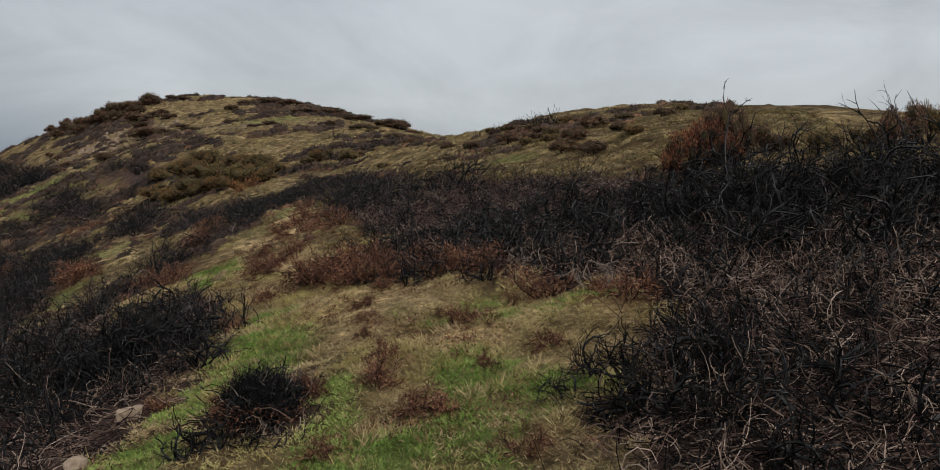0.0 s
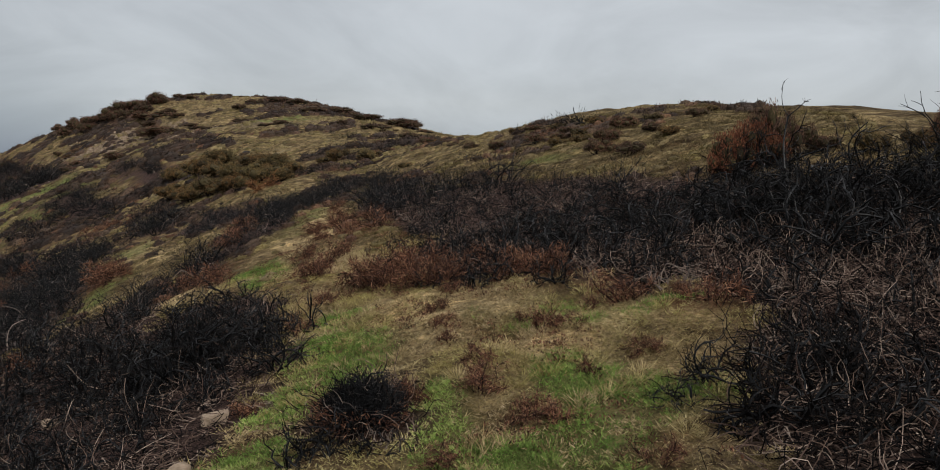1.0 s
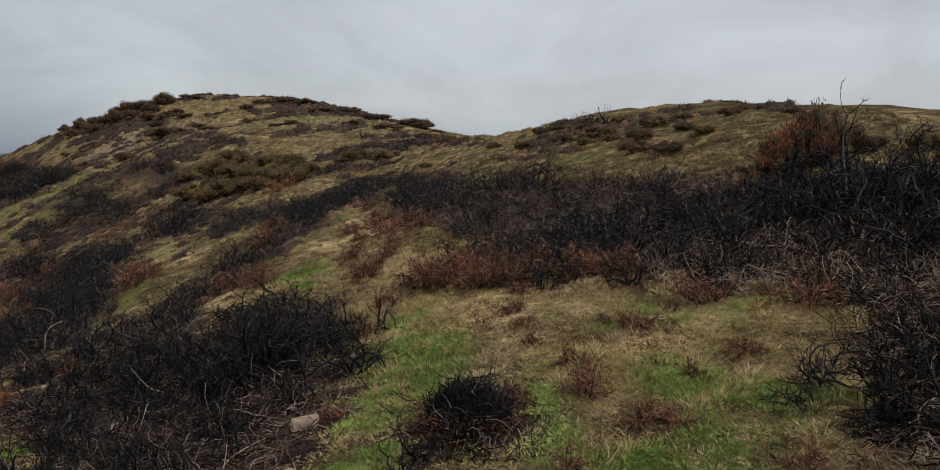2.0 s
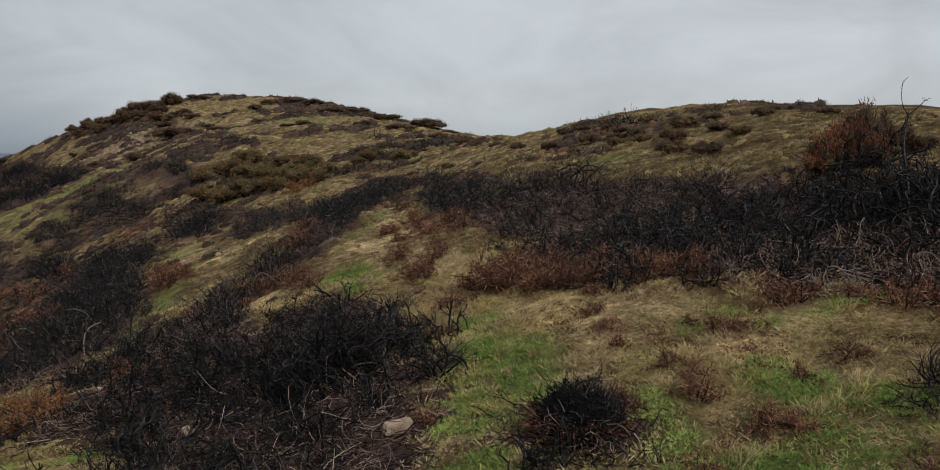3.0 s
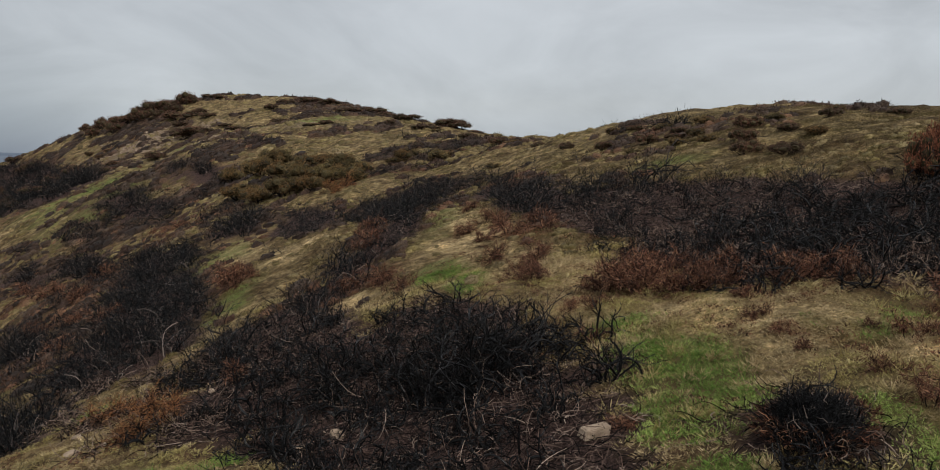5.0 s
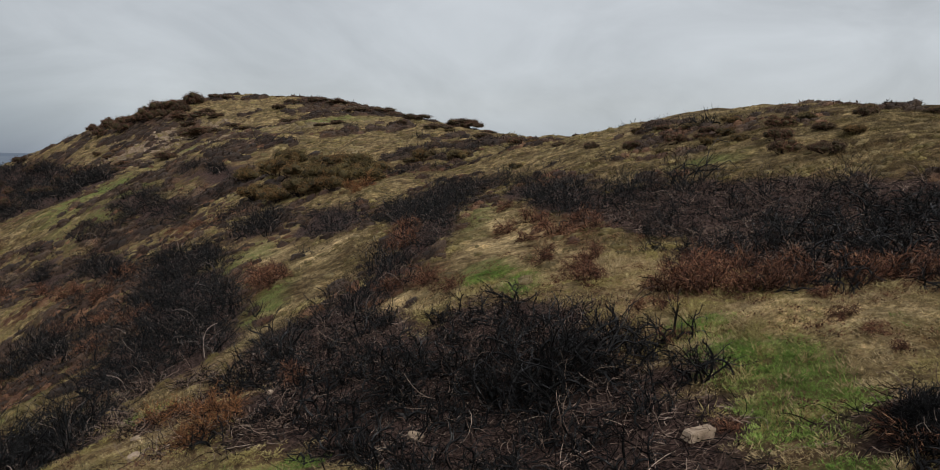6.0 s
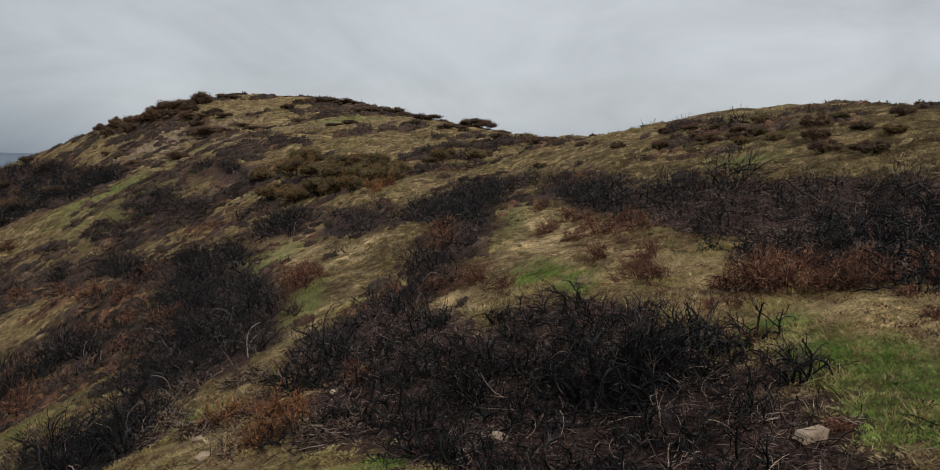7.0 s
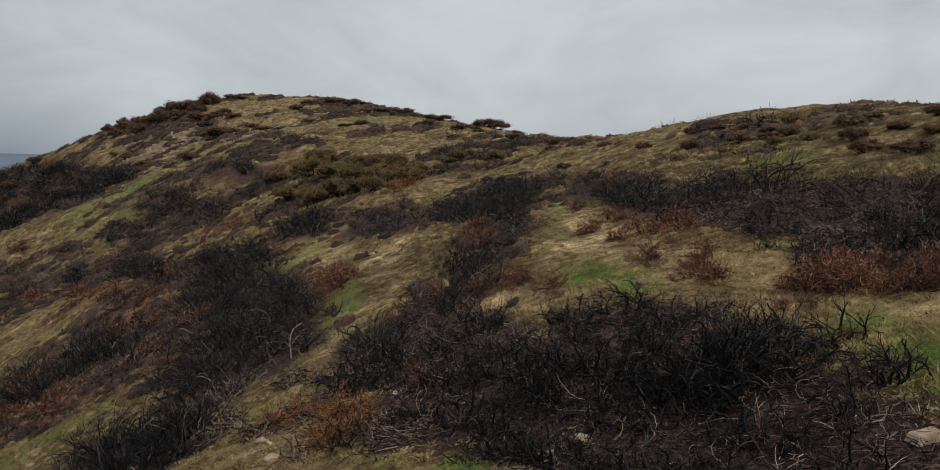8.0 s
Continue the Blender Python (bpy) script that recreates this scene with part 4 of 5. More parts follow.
for x, y, size in ((-2.5, 13.9, 1.5), (-2.0, 13.4, 1.2), (-1.4, 12.9, 1.1), (-0.2, 12.4, 1.0), (0.3, 12.5, 1.0), (-11.1, 25.0, 1.7), (-11.1, 24.0, 1.5), (-3.2, 16.7, 1.0), (-3.4, 16.3, 0.9), (-3.0, 13.4, 0.6),
                   (-2.7, 13.1, 0.7), (-2.9, 11.6, 0.6), (-4.2, 20.1, 0.8), (-23.6, 38.9, 3.5), (-20.3, 31.4, 2.4), (-20.8, 38.2, 2.8), (-1.0, 10.4, 0.5), (0.3, 9.6, 0.6), (-1.0, 11.9, 0.6), (-0.1, 10.2, 0.4)):
    put(RUST_TUFTS[rng.integers(4)], x, y, rng.uniform(0, 360), size * (1.1 if y < 30 else 0.75), tilt=rng.normal(0, 6, 2))
for x, y, size in ((-20.7, 35.3, 2.6), (-31.3, 46.5, 3.0), (-26.3, 42.0, 3.2), (-22.6, 29.6, 2.3), (-18.5, 23.1, 1.8), (-21.8, 26.9, 2.1), (-16.1, 24.4, 1.4), (-18.4, 30.1, 2.3), (-21.3, 45.0, 1.8),
                   (-19.9, 44.7, 1.8), (-11.4, 24.8, 1.6), (-10.9, 24.5, 1.4), (-7.3, 19.7, 1.1), (-6.4, 19.0, 1.2), (-5.8, 17.5, 1.0), (-3.4, 15.1, 1.1), (-3.6, 15.7, 1.0), (-1.5, 14.0, 1.3),
                   (-1.6, 13.2, 1.0), (-3.6, 19.9, 1.4), (-2.8, 19.7, 1.4), (-4.0, 22.0, 1.2), (-4.5, 24.3, 0.9), (-1.1, 13.2, 1.2), (-8.2, 14.5, 1.0), (-39.3, 59.2, 3.4), (-15.7, 26.4, 1.5)):
    put(RUST_TUFTS[rng.integers(4)], x, y, rng.uniform(0, 360), size * (1.1 if y < 30 else 0.75), tilt=rng.normal(0, 6, 2))
for x, y, size in ((-9.5, 13.9, 1.25), (-9.2, 13.8, 1.1), (-9.5, 13.1, 1.2), (-9.0, 13.3, 1.0), (-10.4, 14.5, 1.3), (-11.1, 40.8, 1.8), (-10.6, 41.6, 1.8)):
    put(ORANGE_TUFTS[rng.integers(2)], x, y, rng.uniform(0, 360), size, tilt=rng.normal(0, 6, 2))

def shrub(seed, label, mat, count, leaf):
    """A rounded shrub of about one metre radius: limbs, and sprigs over lumpy clumps."""
    r = np.random.default_rng(seed)
    bush = tagged(new("shrub"), label, "shrub", "shrubs on the hills")
    n = 12
    a = r.uniform(0, 6.28, n)
    S, _ = grow(r, np.stack([np.cos(a), np.sin(a), a * 0 - 0.5], 1) * 0.15, np.stack([np.cos(a), np.sin(a), r.uniform(0.4, 2, n)], 1), r.uniform(0.7, 1.1, n), 6, 0.18, 0.05)
    tagged(part("limb_tangle", quick_mesh("limb_tangle", *tubes(S, taper(S, 0.03, 0.01, r), 4), TWIG), bush, "dark woody limbs"), kind="stuff")
    lumps = 22
    b = r.uniform(0, 6.28, lumps)
    rad = np.sqrt(r.uniform(0, 1, lumps)) * 0.8
    centre = np.stack([np.cos(b) * rad, np.sin(b) * rad, 0.16 + 0.6 * np.sqrt(1 - rad ** 2) * r.uniform(0.35, 1.0, lumps)], 1)
    size = r.uniform(0.18, 0.36, lumps)
    i = r.integers(0, lumps, count)
    d = r.normal(0, 1, (count, 3))
    d /= np.linalg.norm(d, axis=1, keepdims=True)
    at = centre[i] + d * size[i][:, None] * r.uniform(0.6, 1.05, (count, 1)) * np.array([1, 1, 0.85])
    at[:, 2] = np.abs(at[:, 2])
    v, f = spikes(r, at, 0.45 * d + np.array([0, 0, 0.35]) + r.normal(0, 0.55, (count, 3)), leaf * r.uniform(0.7, 1.6, count), leaf * r.uniform(0.3, 0.6, count))
    bm = bmesh.new()
    bmesh.ops.create_icosphere(bm, subdivisions=2, radius=1.0)
    ball, faces = np.array([u.co[:] for u in bm.verts]), np.array([[u.index for u in w.verts] for w in bm.faces])
    bm.free()
    # solid lumps for the inner twigs, dark-coloured to stand in for inside shade
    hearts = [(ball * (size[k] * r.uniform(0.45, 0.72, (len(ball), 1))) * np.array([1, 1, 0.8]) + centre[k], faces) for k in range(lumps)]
    tagged(part("twig_mass", quick_mesh("twig_mass", *join(hearts), HEART), bush, "dense inner twigs, darkened as if shaded by the foliage"), kind="stuff")
    part("foliage", quick_mesh("foliage", v, f, mat), bush)
    return bush


OLIVES = [shrub(600 + i, "olive-green gorse shrub on the grassy slope", OLIVE, 5200, 0.055) for i in range(3)]
BROWNS = [shrub(620 + i, "dark brown heather shrub on the hillside", BROWN, 4600, 0.055) for i in range(3)]
RUDDY = [shrub(660, "rust-red dead gorse shrub above the burnt bank", RUDDY_SPRIG, 3600, 0.07)]
RUSSETS = [shrub(640 + i, "russet dead shrub on the hillside", RUSSET, 4600, 0.055) for i in range(2)]

for kinds, spots in (
        (BROWNS, ((-53.9, 108.9, 2.47), (-51.5, 108.0, 2.47), (-45.4, 103.6, 2.99), (-44.0, 105.3, 3.12), (-42.0, 105.2, 2.60), (-40.1, 104.9, 2.86), (-37.0, 100.1, 1.82), (-38.8, 98.7, 2.60), (-36.0, 92.3, 2.21), (-33.3, 89.5, 2.60),
                  (-52.0, 105.5, 2.2), (-48.5, 103.5, 2.3), (-46.5, 107.5, 2.5), (-42.8, 102.4, 2.2), (-40.5, 101.5, 2.0), (-35.0, 90.5, 1.7), (-37.6, 96.0, 1.8), (-34.5, 97.5, 1.6), (-31.5, 91.0, 1.5),
                  (-38.0, 107.6, 1.68), (-28.1, 84.9, 1.03), (-33.8, 105.1, 1.35), (-26.4, 101.2, 1.3), (-24.0, 100.5, 1.43), (-21.6, 99.0, 1.41), (-19.0, 96.5, 1.51), (-16.2, 92.6, 1.58), (-13.6, 88.7, 1.51),
                  (-10.6, 80.5, 1.26), (-6.3, 66.4, 1.04), (-5.2, 65.5, 0.84), (-4.0, 62.9, 0.71))),
        (BROWNS, ((-17.1, 69.9, 0.8), (-22.4, 81.5, 0.93), (-18.2, 70.0, 0.7), (-15.7, 69.3, 0.59), (-17.9, 88.0, 1.38), (-27.9, 97.7, 0.97), (-32.7, 73.8, 1.16), (-31.4, 73.3, 0.73), (-10.6, 66.6, 0.57),
                  (-6.3, 51.0, 0.58), (-7.7, 49.9, 0.49), (1.6, 31.2, 0.31), (2.6, 30.1, 0.34), (3.3, 29.3, 0.29), (4.5, 25.3, 0.28), (3.3, 22.6, 0.28), (-39.7, 91.7, 0.79))),
        (OLIVES + BROWNS, ((1.0, 34.1, 0.37), (1.7, 32.7, 0.45), (2.5, 31.9, 0.39), (2.9, 28.9, 0.43), (2.6, 26.6, 0.36), (3.1, 24.8, 0.47), (4.5, 25.1, 0.37), (3.3, 21.9, 0.49), (2.7, 23.2, 0.47), (2.0, 27.8, 0.37),
                           (0.8, 28.9, 0.27), (-8.1, 46.2, 0.77), (-6.2, 44.7, 0.81), (-8.7, 45.9, 0.57), (-2.4, 42.5, 0.53), (-7.4, 64.0, 1.16), (-5.9, 61.6, 0.95), (-4.8, 54.2, 0.68), (-3.2, 46.5, 0.52), (-1.5, 39.1, 0.48))),
        (OLIVES, ((-17.2, 46.9, 1.31), (-15.5, 44.5, 1.24), (-14.0, 43.3, 1.21), (-19.4, 53.3, 1.12), (-16.9, 50.5, 1.41), (-15.1, 48.2, 1.35), (-13.5, 46.2, 1.29), (-12.1, 44.5, 1.24), (-10.7, 43.1, 1.05),
                  (-16.9, 54.2, 1.33), (-14.0, 50.0, 1.22), (-12.1, 47.7, 1.33), (-10.6, 45.3, 0.94), (-12.4, 42.1, 0.88))),
        (RUSSETS, ((-49.1, 107.2, 2.5), (-47.2, 105.0, 2.3), (-44.8, 91.3, 1.2), (-39.4, 82.7, 1.0), (-47.9, 95.5, 1.0), (-45.0, 93.7, 0.9))),
        (BROWNS, ((6.48, 33.6, 0.22), (8.1, 31.6, 0.3), (7.5, 31.9, 0.25))),
        (BROWNS + OLIVES, ((0.2, 31.0, 0.4), (1.4, 29.6, 0.5), (2.2, 29.2, 0.35), (4.0, 27.2, 0.5), (5.2, 28.2, 0.4), (5.9, 25.6, 0.4), (6.8, 27.4, 0.35), (-0.8, 34.2, 0.4), (4.6, 23.4, 0.35), (7.6, 25.0, 0.35), (3.6, 30.6, 0.4), (-3.6, 36.6, 0.4))),
        (BROWNS, ((-65.2, 105.3, 2.4), (-58.5, 97.0, 2.2), (-59.3, 102.8, 2.2), (-64.6, 110.1, 2.0), (-57.8, 102.8, 2.1), (-49.2, 90.5, 1.8), (-42.5, 81.2, 1.5), (-58.7, 94.7, 2.2), (-46.0, 74.0, 1.5), (-48.0, 77.0, 1.7), (-51.0, 81.0, 1.9), (-54.0, 85.0, 2.0), (-45.0, 77.5, 1.5), (-50.0, 86.0, 1.8), (-55.0, 91.0, 2.1), (-44.0, 79.5, 1.4), (-42.4, 73.7, 1.3), (-38.2, 77.1, 1.2),
                  (-44.3, 72.4, 1.1), (-63.6, 100.4, 2.3)))):
    for x, y, size in spots:
        low = -40 < x < -2 and y > 60
        size *= 0.66 if x < -30 and y > 85 else 1.0
        put(kinds[rng.integers(len(kinds))], x + rng.normal(0, 0.5 * low), y, rng.uniform(0, 360), size * (rng.uniform(0.9, 1.5) if low else 1.0), 0.05 + 0.2 * max(0.0, size - 1.2), tall=rng.uniform(0.42, 0.65) if low else rng.uniform(0.75, 1.05))

for kind, x, y, size, tall in ((RUDDY[0], 4.7, 17.9, 0.5, 2.2), (RUDDY[0], 5.05, 18.0, 0.45, 2.7), (RUDDY[0], 4.4, 17.8, 0.35, 1.9), (BROWNS[2], 5.35, 18.1, 0.48, 3.0), (BROWNS[0], 5.7, 18.2, 0.4, 3.1), (BROWNS[1], 6.1, 18.2, 0.4, 2.1), (RUDDY[0], 5.4, 17.8, 0.4, 2.2),
                               (BROWNS[1], 6.6, 18.2, 0.4, 1.2), (OLIVES[1], 7.3, 17.6, 0.4, 1.3), (BROWNS[0], 8.5, 16.9, 0.45, 2.1), (OLIVES[0], 9.0, 17.0, 0.5, 1.9), (OLIVES[2], 8.0, 17.1, 0.4, 1.2)):
    put(kind, x, y, rng.uniform(0, 360), size, 0.05, tall=tall)

# ---- stones ----
def stone(seed, label, size, flat=0.6):
    r = random.Random(seed)
    bm = bmesh.new()
    bmesh.ops.create_icosphere(bm, subdivisions=3, radius=0.5)
    cuts = [Vector((r.gauss(0, 1), r.gauss(0, 1), r.gauss(0, 0.8))).normalized() for _ in range(11)]
    for v in bm.verts:
        p = v.co.normalized()
        reach = min(0.36 / max(0.2, p.dot(c)) for c in cuts if p.dot(c) > 0.2) if any(p.dot(c) > 0.2 for c in cuts) else 0.5
        reach = min(reach, 0.55) + 0.03 * noise.noise(p * 3 + Vector((seed, 0, 0)))
        v.co = Vector((p.x * 1.15, p.y * 0.85, p.z * flat)) * reach
    me = bpy.data.meshes.new("stone")
    bm.to_mesh(me)
    bm.free()
    me.materials.append(STONE)
    ob = tagged(new("stone", me), label, "stone", "loose stones")
    ob.scale = (size, size, size)
    return ob


def block(label, wide, deep, tall):
    """A broken block of sandstone: a skewed wedge with worn edges."""
    bm = bmesh.new()
    bmesh.ops.create_cube(bm, size=1.0)
    for v in bm.verts:
        v.co.z = 0.5 + 0.18 * v.co.x if v.co.z > 0 else -0.5
        v.co.x += 0.16 * v.co.z - 0.1 * v.co.y
        v.co.y *= 1.0 - 0.22 * (v.co.z + 0.5)
    bmesh.ops.bevel(bm, geom=list(bm.edges), offset=0.07, segments=2, affect="EDGES")
    bmesh.ops.subdivide_edges(bm, edges=list(bm.edges), cuts=2, use_grid_fill=True)
    for v in bm.verts:
        v.co += Vector((1, 1, 1)) * 0.035 * noise.noise(v.co * 3.1)
        v.co = Vector((v.co.x * wide, v.co.y * deep, v.co.z * tall))
    me = bpy.data.meshes.new("stone")
    bm.to_mesh(me)
    bm.free()
    me.materials.append(STONE)
    return tagged(new("stone", me), label, "stone", "loose stones")


s = block("pale tan sandstone block on charred ground", 0.25, 0.17, 0.1)
s.matrix_basis = pose(-3.28, 9.05, float(ground_height(-3.28, 9.05)) + 0.02, 5, -6, 12)
for seed, x, y, size, yaw, label in ((2, -3.1, 7.55, 0.25, 80, "pale weathered stone in burnt scrub"),
                                     (3, -6.1, 11.2, 0.24, 140, "grey-brown stone among charred twigs"), (4, -6.5, 11.05, 0.14, 30, "small grey stone among charred twigs"),
                                     (5, -10.2, 12.9, 0.23, 60, "pale rounded stone on straw grass"), (6, -10.6, 13.9, 0.17, 10, "small pale stone on straw grass"),
                                     (7, -9.8, 13.0, 0.13, 100, "small pale stone on straw grass"), (8, -8.3, 15.4, 0.13, 70, "small stone on burnt ground"), (9, -8.6, 14.2, 0.12, 70, "small stone on burnt ground")):
    s = stone(seed, label, size)
    s.matrix_basis = pose(x, y, float(ground_height(x, y)) + size * 0.1, 6, -5, yaw) @ Matrix.Diagonal((size, size, size, 1))


def scree():
    """Loose pale stones on the bare shoulder of the hill."""
    r = np.random.default_rng(77)
    x, y = r.uniform(-62, -12, 30000), r.uniform(66, 108, 30000)
    ok = (stony(x, y) > r.uniform(0.2, 1.0, len(x))) & (value_noise(x, y, 4, 61) > -0.2)
    x, y = x[ok][:1300], y[ok][:1300]
    n = len(x)
    cube = np.array([(a, b, c) for c in (-0.4, 0.5) for a, b in ((-1, -1), (1, -1), (1, 1), (-1, 1))], float)
    s = 0.05 + 0.26 * r.uniform(0, 1, n) ** 4
    v = (cube[None] * r.uniform(0.55, 1.0, (n, 8, 3))) * s[:, None, None]
    a = r.uniform(0, 6.28, n)
    rot = np.stack([np.stack([np.cos(a), np.sin(a), a * 0], 1), np.stack([-np.sin(a), np.cos(a), a * 0], 1), np.stack([a * 0, a * 0, a * 0 + 1], 1)], 1)
    v = np.einsum("nij,njk->nik", v, rot) + np.stack([x, y, ground_height(x, y)], 1)[:, None]
    q = np.array([(0, 3, 2, 1), (4, 5, 6, 7), (0, 1, 5, 4), (1, 2, 6, 5), (2, 3, 7, 6), (3, 0, 4, 7)])
    tagged(new("scree", quick_mesh("scree", v.reshape(-1, 3), (np.arange(n)[:, None, None] * 8 + q).reshape(-1, 4), STONE)), "pale stones scattered on the bare hill shoulder", "scree", kind="stuff")


scree()


# ---- grass ----
def sward(name, label, mat, count, box, seed, height, width, keep, lean=(0.3, 1.1)):
    """Grass of one kind over a stretch of the moor: blades in loose tussocks."""
    r = np.random.default_rng(seed)
    x, y = sample(r, count, box, lambda u, v: keep(u, v) > r.uniform(0, 1, len(u)), 0.4 if box[2] > 3 else 99)
    n = len(x)
    tuft = 1 + 0.5 * value_noise(x, y, 0.45, seed)
    v, f = blades(r, np.stack([x, y, ground_height(x, y) - 0.01], 1), height * tuft * r.uniform(0.5, 1.4, n), width * r.uniform(0.6, 1.3, n), r.uniform(*lean, n))
    tagged(new(name, quick_mesh(name, v, f, mat)), label, "grass", kind="stuff")


def bare(x, y):
    return 1 - burn(x, y)


def dry(x, y):
    return bare(x, y) * (1 - 0.85 * lush(x, y)) * (1 - 0.5 * rusty(x, y)) * (0.5 + 0.5 * smooth(value_noise(x, y, 0.28, 71) + 0.6 * value_noise(x, y, 1.1, 72), -0.7, 0.3))


def tufted_slope(x, y):
    return bare(x, y) * (1 - 0.85 * trodden(x, y)) * (1 - 0.35 * heathy(x, y)) * (0.25 + 0.75 * smooth(value_noise(x, y, 0.9, 73) + 0.6 * value_noise(x, y, 3.0, 74), -0.3, 0.4))


def tussocky(x, y):
    return bare(x, y) * smooth(value_noise(x, y, 0.3, 75) + 0.5 * value_noise(x, y, 1.4, 76), 0.35, 0.75)


def wet(x, y):
    return bare(x, y) * smooth(lush(x, y), 0.3, 0.9)


def heather(name, label, mat, count, box, seed, size, keep, each=15):
    """Low heather cushions over a stretch of hillside."""
    r = np.random.default_rng(seed)
    x, y = sample(r, count, box, lambda u, v: keep(u, v) > r.uniform(0.1, 1, len(u)), 1.0)
    n = len(x)
    g = np.repeat(size * r.uniform(0.4, 1.5, n) ** 1.3, each)
    m = n * each
    a, f = r.uniform(0, 6.28, m), np.sqrt(r.uniform(0, 1, m))
    d = np.stack([np.cos(a) * f, np.sin(a) * f, 0.55 * (1 - f * f) * r.uniform(0.2, 1, m)], 1)
    px, py = np.repeat(x, each) + d[:, 0] * g, np.repeat(y, each) + d[:, 1] * g
    at = np.stack([px, py, ground_height(px, py) + d[:, 2] * g], 1)
    v, t = spikes(r, at, d + np.array([0, 0, 0.5]) + r.normal(0, 0.4, (m, 3)), g * r.uniform(0.15, 0.4, m), g * r.uniform(0.08, 0.19, m))
    tagged(new(name, quick_mesh(name, v, t, mat)), label, "heather", kind="stuff")


def tussocks(name, label, mat, count, box, seed, radius, height, width, keep, each, flat=(0.5, 1.2), patch=1.6):
    """Grass in separate tufts: blades that spring outwards from each tuft's heart, in one tone a tuft."""
    r = np.random.default_rng(seed)
    x, y = sample(r, count, box, lambda u, v: keep(u, v) > r.uniform(0, 1, len(u)), 0.5)
    n, m = len(x), len(x) * each
    tone = np.clip(0.5 + 0.3 * value_noise(x, y, patch * 0.3, seed) + 0.34 * value_noise(x, y, patch, seed + 1) + 0.2 * value_noise(x, y, patch * 4, seed + 2) + r.normal(0, 0.12, n), 0, 1)
    g = np.repeat(r.uniform(0.5, 1.4, n), each)
    a, f = r.uniform(0, 6.28, m), np.sqrt(r.uniform(0, 1, m)) * g * radius
    px, py = np.repeat(x, each) + np.cos(a) * f * 0.6, np.repeat(y, each) + np.sin(a) * f * 0.6
    lean = r.uniform(*flat, m)
    way = np.stack([np.cos(a) * lean, np.sin(a) * lean, r.uniform(0.5, 1.0, m)], 1) + r.normal(0, 0.3, (m, 3)) * np.array([1, 1, 0.3])
    v, t = spikes(r, np.stack([px, py, ground_height(px, py) - 0.01], 1), way, height * g * r.uniform(0.6, 1.3, m), width * r.uniform(0.6, 1.3, m))
    me = quick_mesh(name, v, t, mat)
    me.attributes.new("tone", "FLOAT", "POINT").data.foreach_set("value", np.repeat(np.repeat(tone, each), 4).astype(np.float32))
    tagged(new(name, me), label, "grass", kind="stuff")


def hummocks(name, label, mat, count, box, seed, radius, keep, category, rise=0.55, sprigs=12, patch=1.6, sides=7):
    """Low cushions of one plant: an uneven dome each, bristling with sprigs, in one tone a cushion."""
    r = np.random.default_rng(seed)
    x, y = sample(r, count, box, lambda u, v: keep(u, v) > r.uniform(0.05, 1, len(u)), 1.0)
    n = len(x)
    tone = np.clip(0.5 + 0.25 * value_noise(x, y, patch * 0.5, seed) + 0.3 * value_noise(x, y, patch, seed + 1) + 0.2 * value_noise(x, y, patch * 4, seed + 2) + r.normal(0, 0.16, n), 0, 1)
    g = radius * r.uniform(0.35, 1.35, n) ** 1.4
    a = np.arange(sides) * 2 * np.pi / sides
    dome = np.concatenate([np.stack([np.cos(a), np.sin(a), a * 0 - 0.15], 1), np.stack([np.cos(a + 0.4) * 0.72, np.sin(a + 0.4) * 0.72, a * 0 + 0.62 * rise], 1), [[0, 0, rise]]])
    k = len(dome)
    yaw = r.uniform(0, 6.28, n)
    v = dome[None] * r.uniform(0.65, 1.25, (n, k, 1)) * g[:, None, None]
    v = np.stack([v[..., 0] * np.cos(yaw)[:, None] - v[..., 1] * np.sin(yaw)[:, None], v[..., 0] * np.sin(yaw)[:, None] + v[..., 1] * np.cos(yaw)[:, None], v[..., 2]], -1)
    v[..., :2] += np.stack([x, y], 1)[:, None]
    v[..., 2] += ground_height(v[..., 0], v[..., 1])
    i, j = np.arange(sides), (np.arange(sides) + 1) % sides
    tri = np.concatenate([np.stack([i, j, j + sides], 1), np.stack([i, j + sides, i + sides], 1), np.stack([i + sides, j + sides, i * 0 + 2 * sides], 1)])
    m = n * sprigs
    b, f = r.uniform(0, 6.28, m), np.sqrt(r.uniform(0, 1, m))
    gg = np.repeat(g, sprigs)
    out = np.stack([np.cos(b) * f, np.sin(b) * f, rise * (1 - f * f)], 1)
    px, py = np.repeat(x, sprigs) + out[:, 0] * gg * 0.9, np.repeat(y, sprigs) + out[:, 1] * gg * 0.9
    sv, st = spikes(r, np.stack([px, py, ground_height(px, py) + out[:, 2] * gg * 0.8], 1), out + np.array([0, 0, 0.35]) + r.normal(0, 0.4, (m, 3)), gg * r.uniform(0.25, 0.55, m), gg * r.uniform(0.08, 0.17, m))
    me = quick_mesh(name, *join([(v.reshape(-1, 3), (np.arange(n)[:, None, None] * k + tri).reshape(-1, 3)), (sv, st)]), mat, True)
    me.attributes.new("tone", "FLOAT", "POINT").data.foreach_set("value", np.concatenate([np.repeat(tone, k), np.repeat(np.repeat(tone, sprigs), 4)]).astype(np.float32))
    tagged(new(name, me), label, category, kind="stuff")


def off_crest(x, y):
    """Only few tufts on the back of the near hill."""
    return (1 - 0.97 * smooth(x, 1.0, 4.0) * smooth(y, 20, 25)) * (1 - 0.8 * smooth(x, -9.0, -5.0) * smooth(y, 50, 60))


def unburnt_heath(x, y):
    return heathy(x, y) * (1 - burn(x, y))


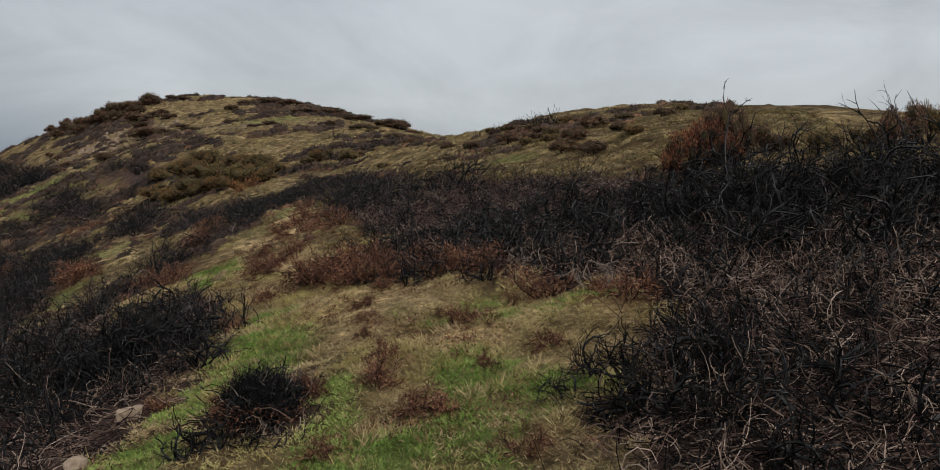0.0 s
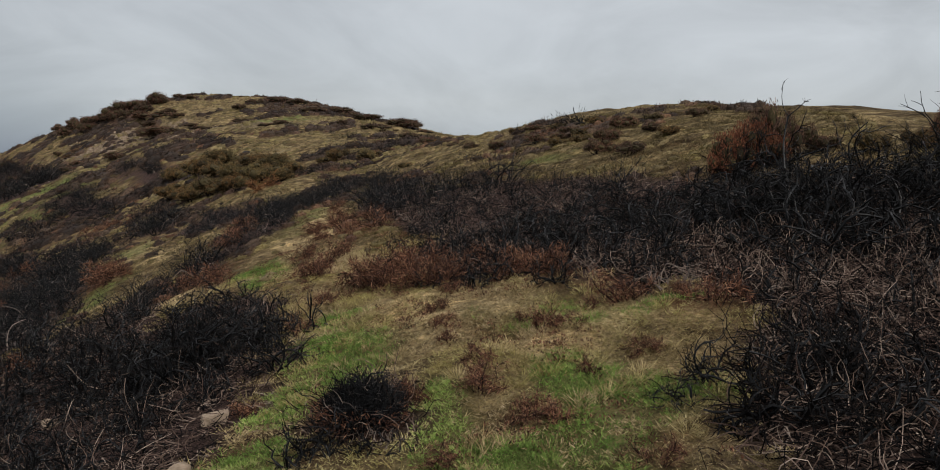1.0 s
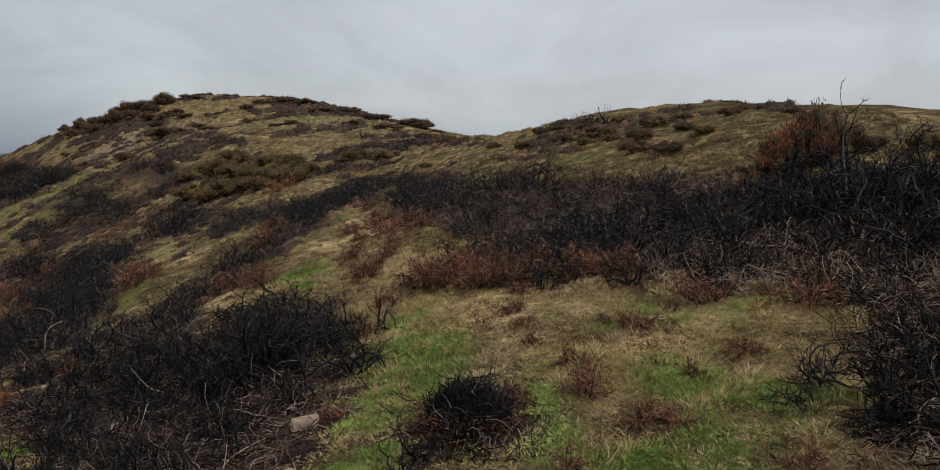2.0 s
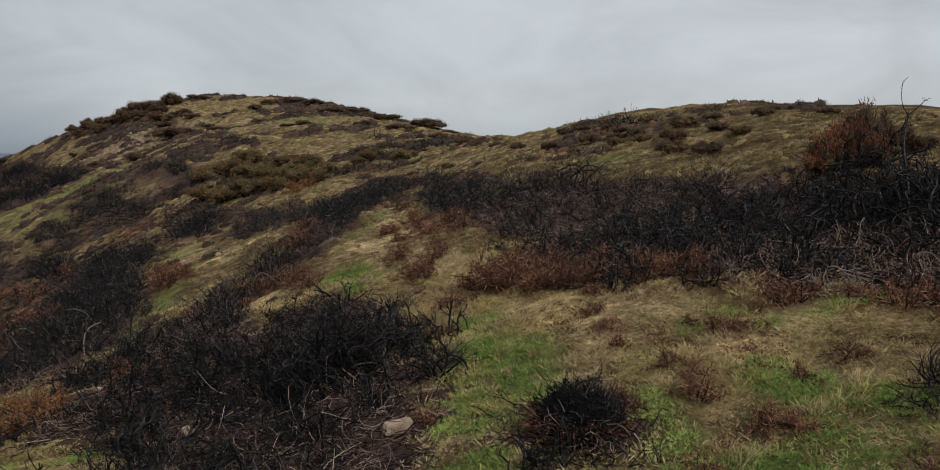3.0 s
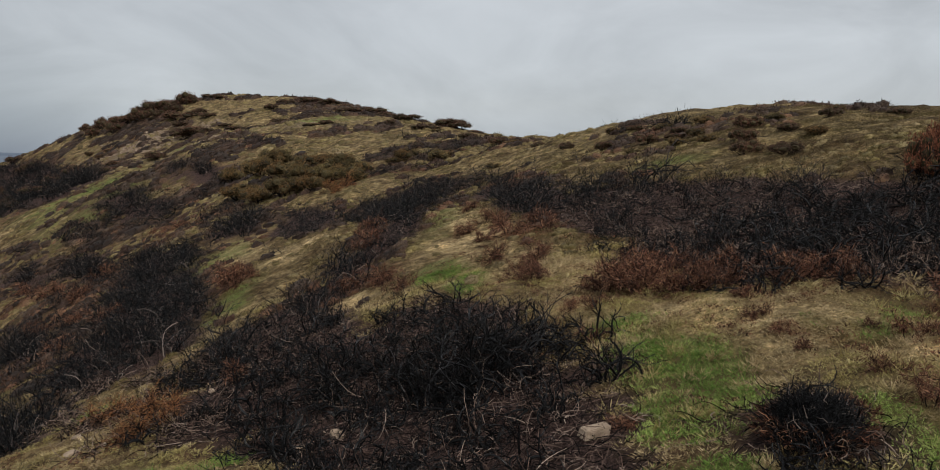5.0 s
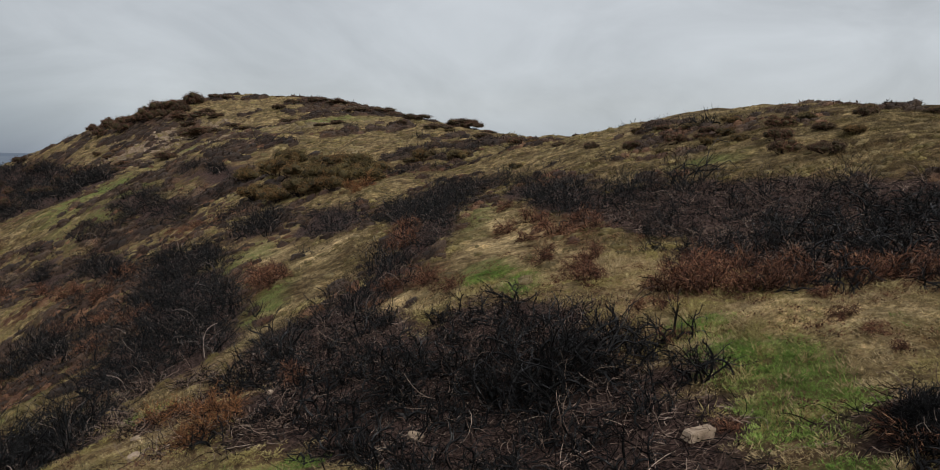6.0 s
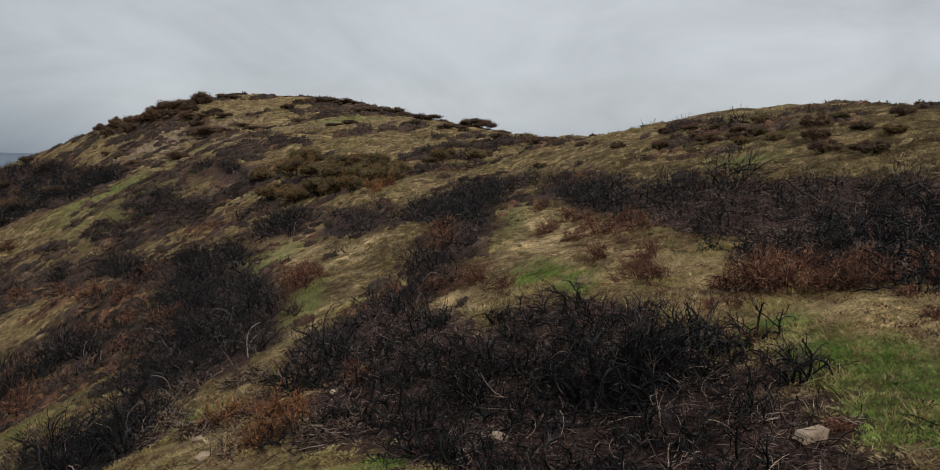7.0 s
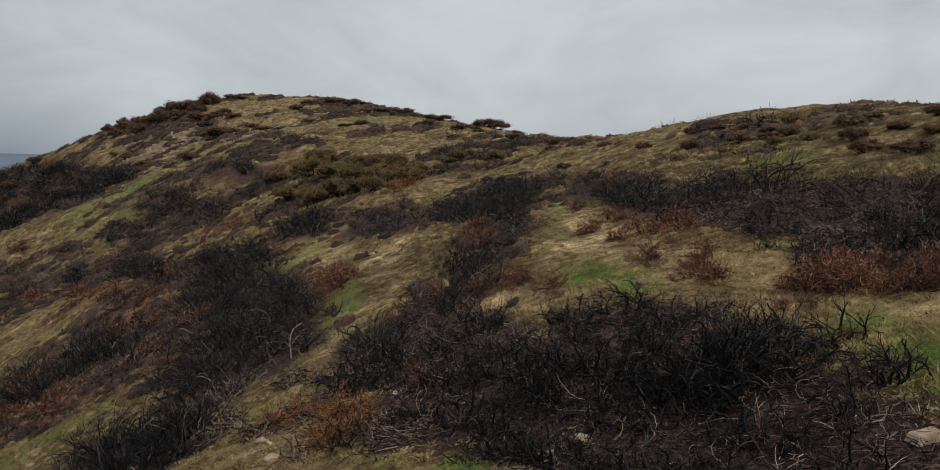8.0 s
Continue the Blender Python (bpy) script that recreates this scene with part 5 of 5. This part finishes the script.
def browned(x, y):
    """Heath and singed ground between the burnt stands."""
    return np.maximum(unburnt_heath(x, y), 0.75 * singed(x, y) * (1 - burn(x, y)) * smooth(value_noise(x, y, 0.8, 98), -0.4, 0.4)) * smooth(y, 15, 20)


def scorched(x, y):
    """Small black patches where the fire ran through low heath."""
    return 0.9 * browned(x, y) * smooth(value_noise(x, y, 2.4, 99) + 0.5 * value_noise(x, y, 0.9, 100), 0.1, 0.5) * (1 - smooth(y, 62, 75))


def reddened(x, y):
    return np.maximum(0.8 * browned(x, y) * smooth(value_noise(x, y, 1.8, 106), 0.0, 0.5), 0.8 * rusty(x, y) * bare(x, y))


hummocks("moor_grass", "cushions of straw and olive moor grass on the slope", MOOR, 3600, (-46, 9, 15.5, 52), 111, 0.13, lambda x, y: tufted_slope(x, y) * (0.12 + 0.88 * off_crest(x, y)), "grass", 0.4)
hummocks("moor_grass", "cushions of straw-coloured grass on the hillside", MOOR, 5200, (-75, 22, 42, 122), 112, 0.26, lambda x, y: tufted_slope(x, y) * (0.12 + 0.88 * off_crest(x, y)), "grass", 0.35, 8, 3.0)
hummocks("heather", "low brown heather cushions between burnt stands", HEATH, 4200, (-46, 9, 15.5, 55), 113, 0.21, lambda x, y: browned(x, y) * (0.3 + 0.7 * off_crest(x, y)), "heather", 0.6, 18)
hummocks("heather", "low brown heather cushions on the hillside", HEATH, 3800, (-75, 22, 48, 122), 114, 0.42, lambda x, y: unburnt_heath(x, y) * (0.3 + 0.7 * off_crest(x, y)), "heather", 0.55, 14, 3.0)
hummocks("heather", "rust-coloured dead heather cushions on the slope", DEAD_HEATH, 2300, (-46, 6, 15.5, 70), 115, 0.17, reddened, "heather", 0.6, 20)
r = np.random.default_rng(116)
x, y = sample(r, 620, (-46, 4, 16, 70), lambda u, v: scorched(u, v) > r.uniform(0.05, 1, len(u)), 1.0)
scrub_stand("burnt_heath", "small patches of low heath burnt black", list(zip(x, y)), 116, 0.42, 4, 0.8, (2, 1), 1.0, (0.7, 1.6), (90, 0.012), CHAR)
heather("heather", "small brown tufts scattered in dry grass", RUST, 1100, (-12, 4, 5, 20), 95, 0.07, lambda x, y: 0.5 * bare(x, y) * smooth(value_noise(x, y, 0.9, 96), 0, 0.6), 26)

tussocks("turf_grass", "matted straw-coloured moor grass in low tufts", TURF, 13000, (-12, 5, 5, 17), 101, 0.1, 0.06, 0.008, dry, 16, (0.8, 2.2), 0.9)
tussocks("green_grass", "short fresh green grass in soft tufts", LAWN, 4600, (-12, 4, 5, 18), 102, 0.08, 0.055, 0.008, wet, 15, (0.5, 1.3), 0.7)
tussocks("tussock_grass", "taller olive-green tussocks in the straw grass", TURF, 1100, (-12, 5, 5, 17), 103, 0.08, 0.12, 0.007, tussocky, 18, (0.4, 1.0), 0.7)
tussocks("moor_grass", "tufts of straw and olive grass on the slope", MOOR, 9000, (-28, 9, 15, 34), 104, 0.15, 0.085, 0.011, tufted_slope, 14)
sward("straw_grass", "thin matted straw-coloured grass", STRAW, 50000, (-12, 5, 5, 15), 81, 0.045, 0.0068, dry, (0.7, 1.4))
sward("straw_grass", "thin straw-coloured grass under the flight line", STRAW, 16000, (-16, 9, -6, 5.2), 88, 0.08, 0.011, dry, (0.5, 1.2))
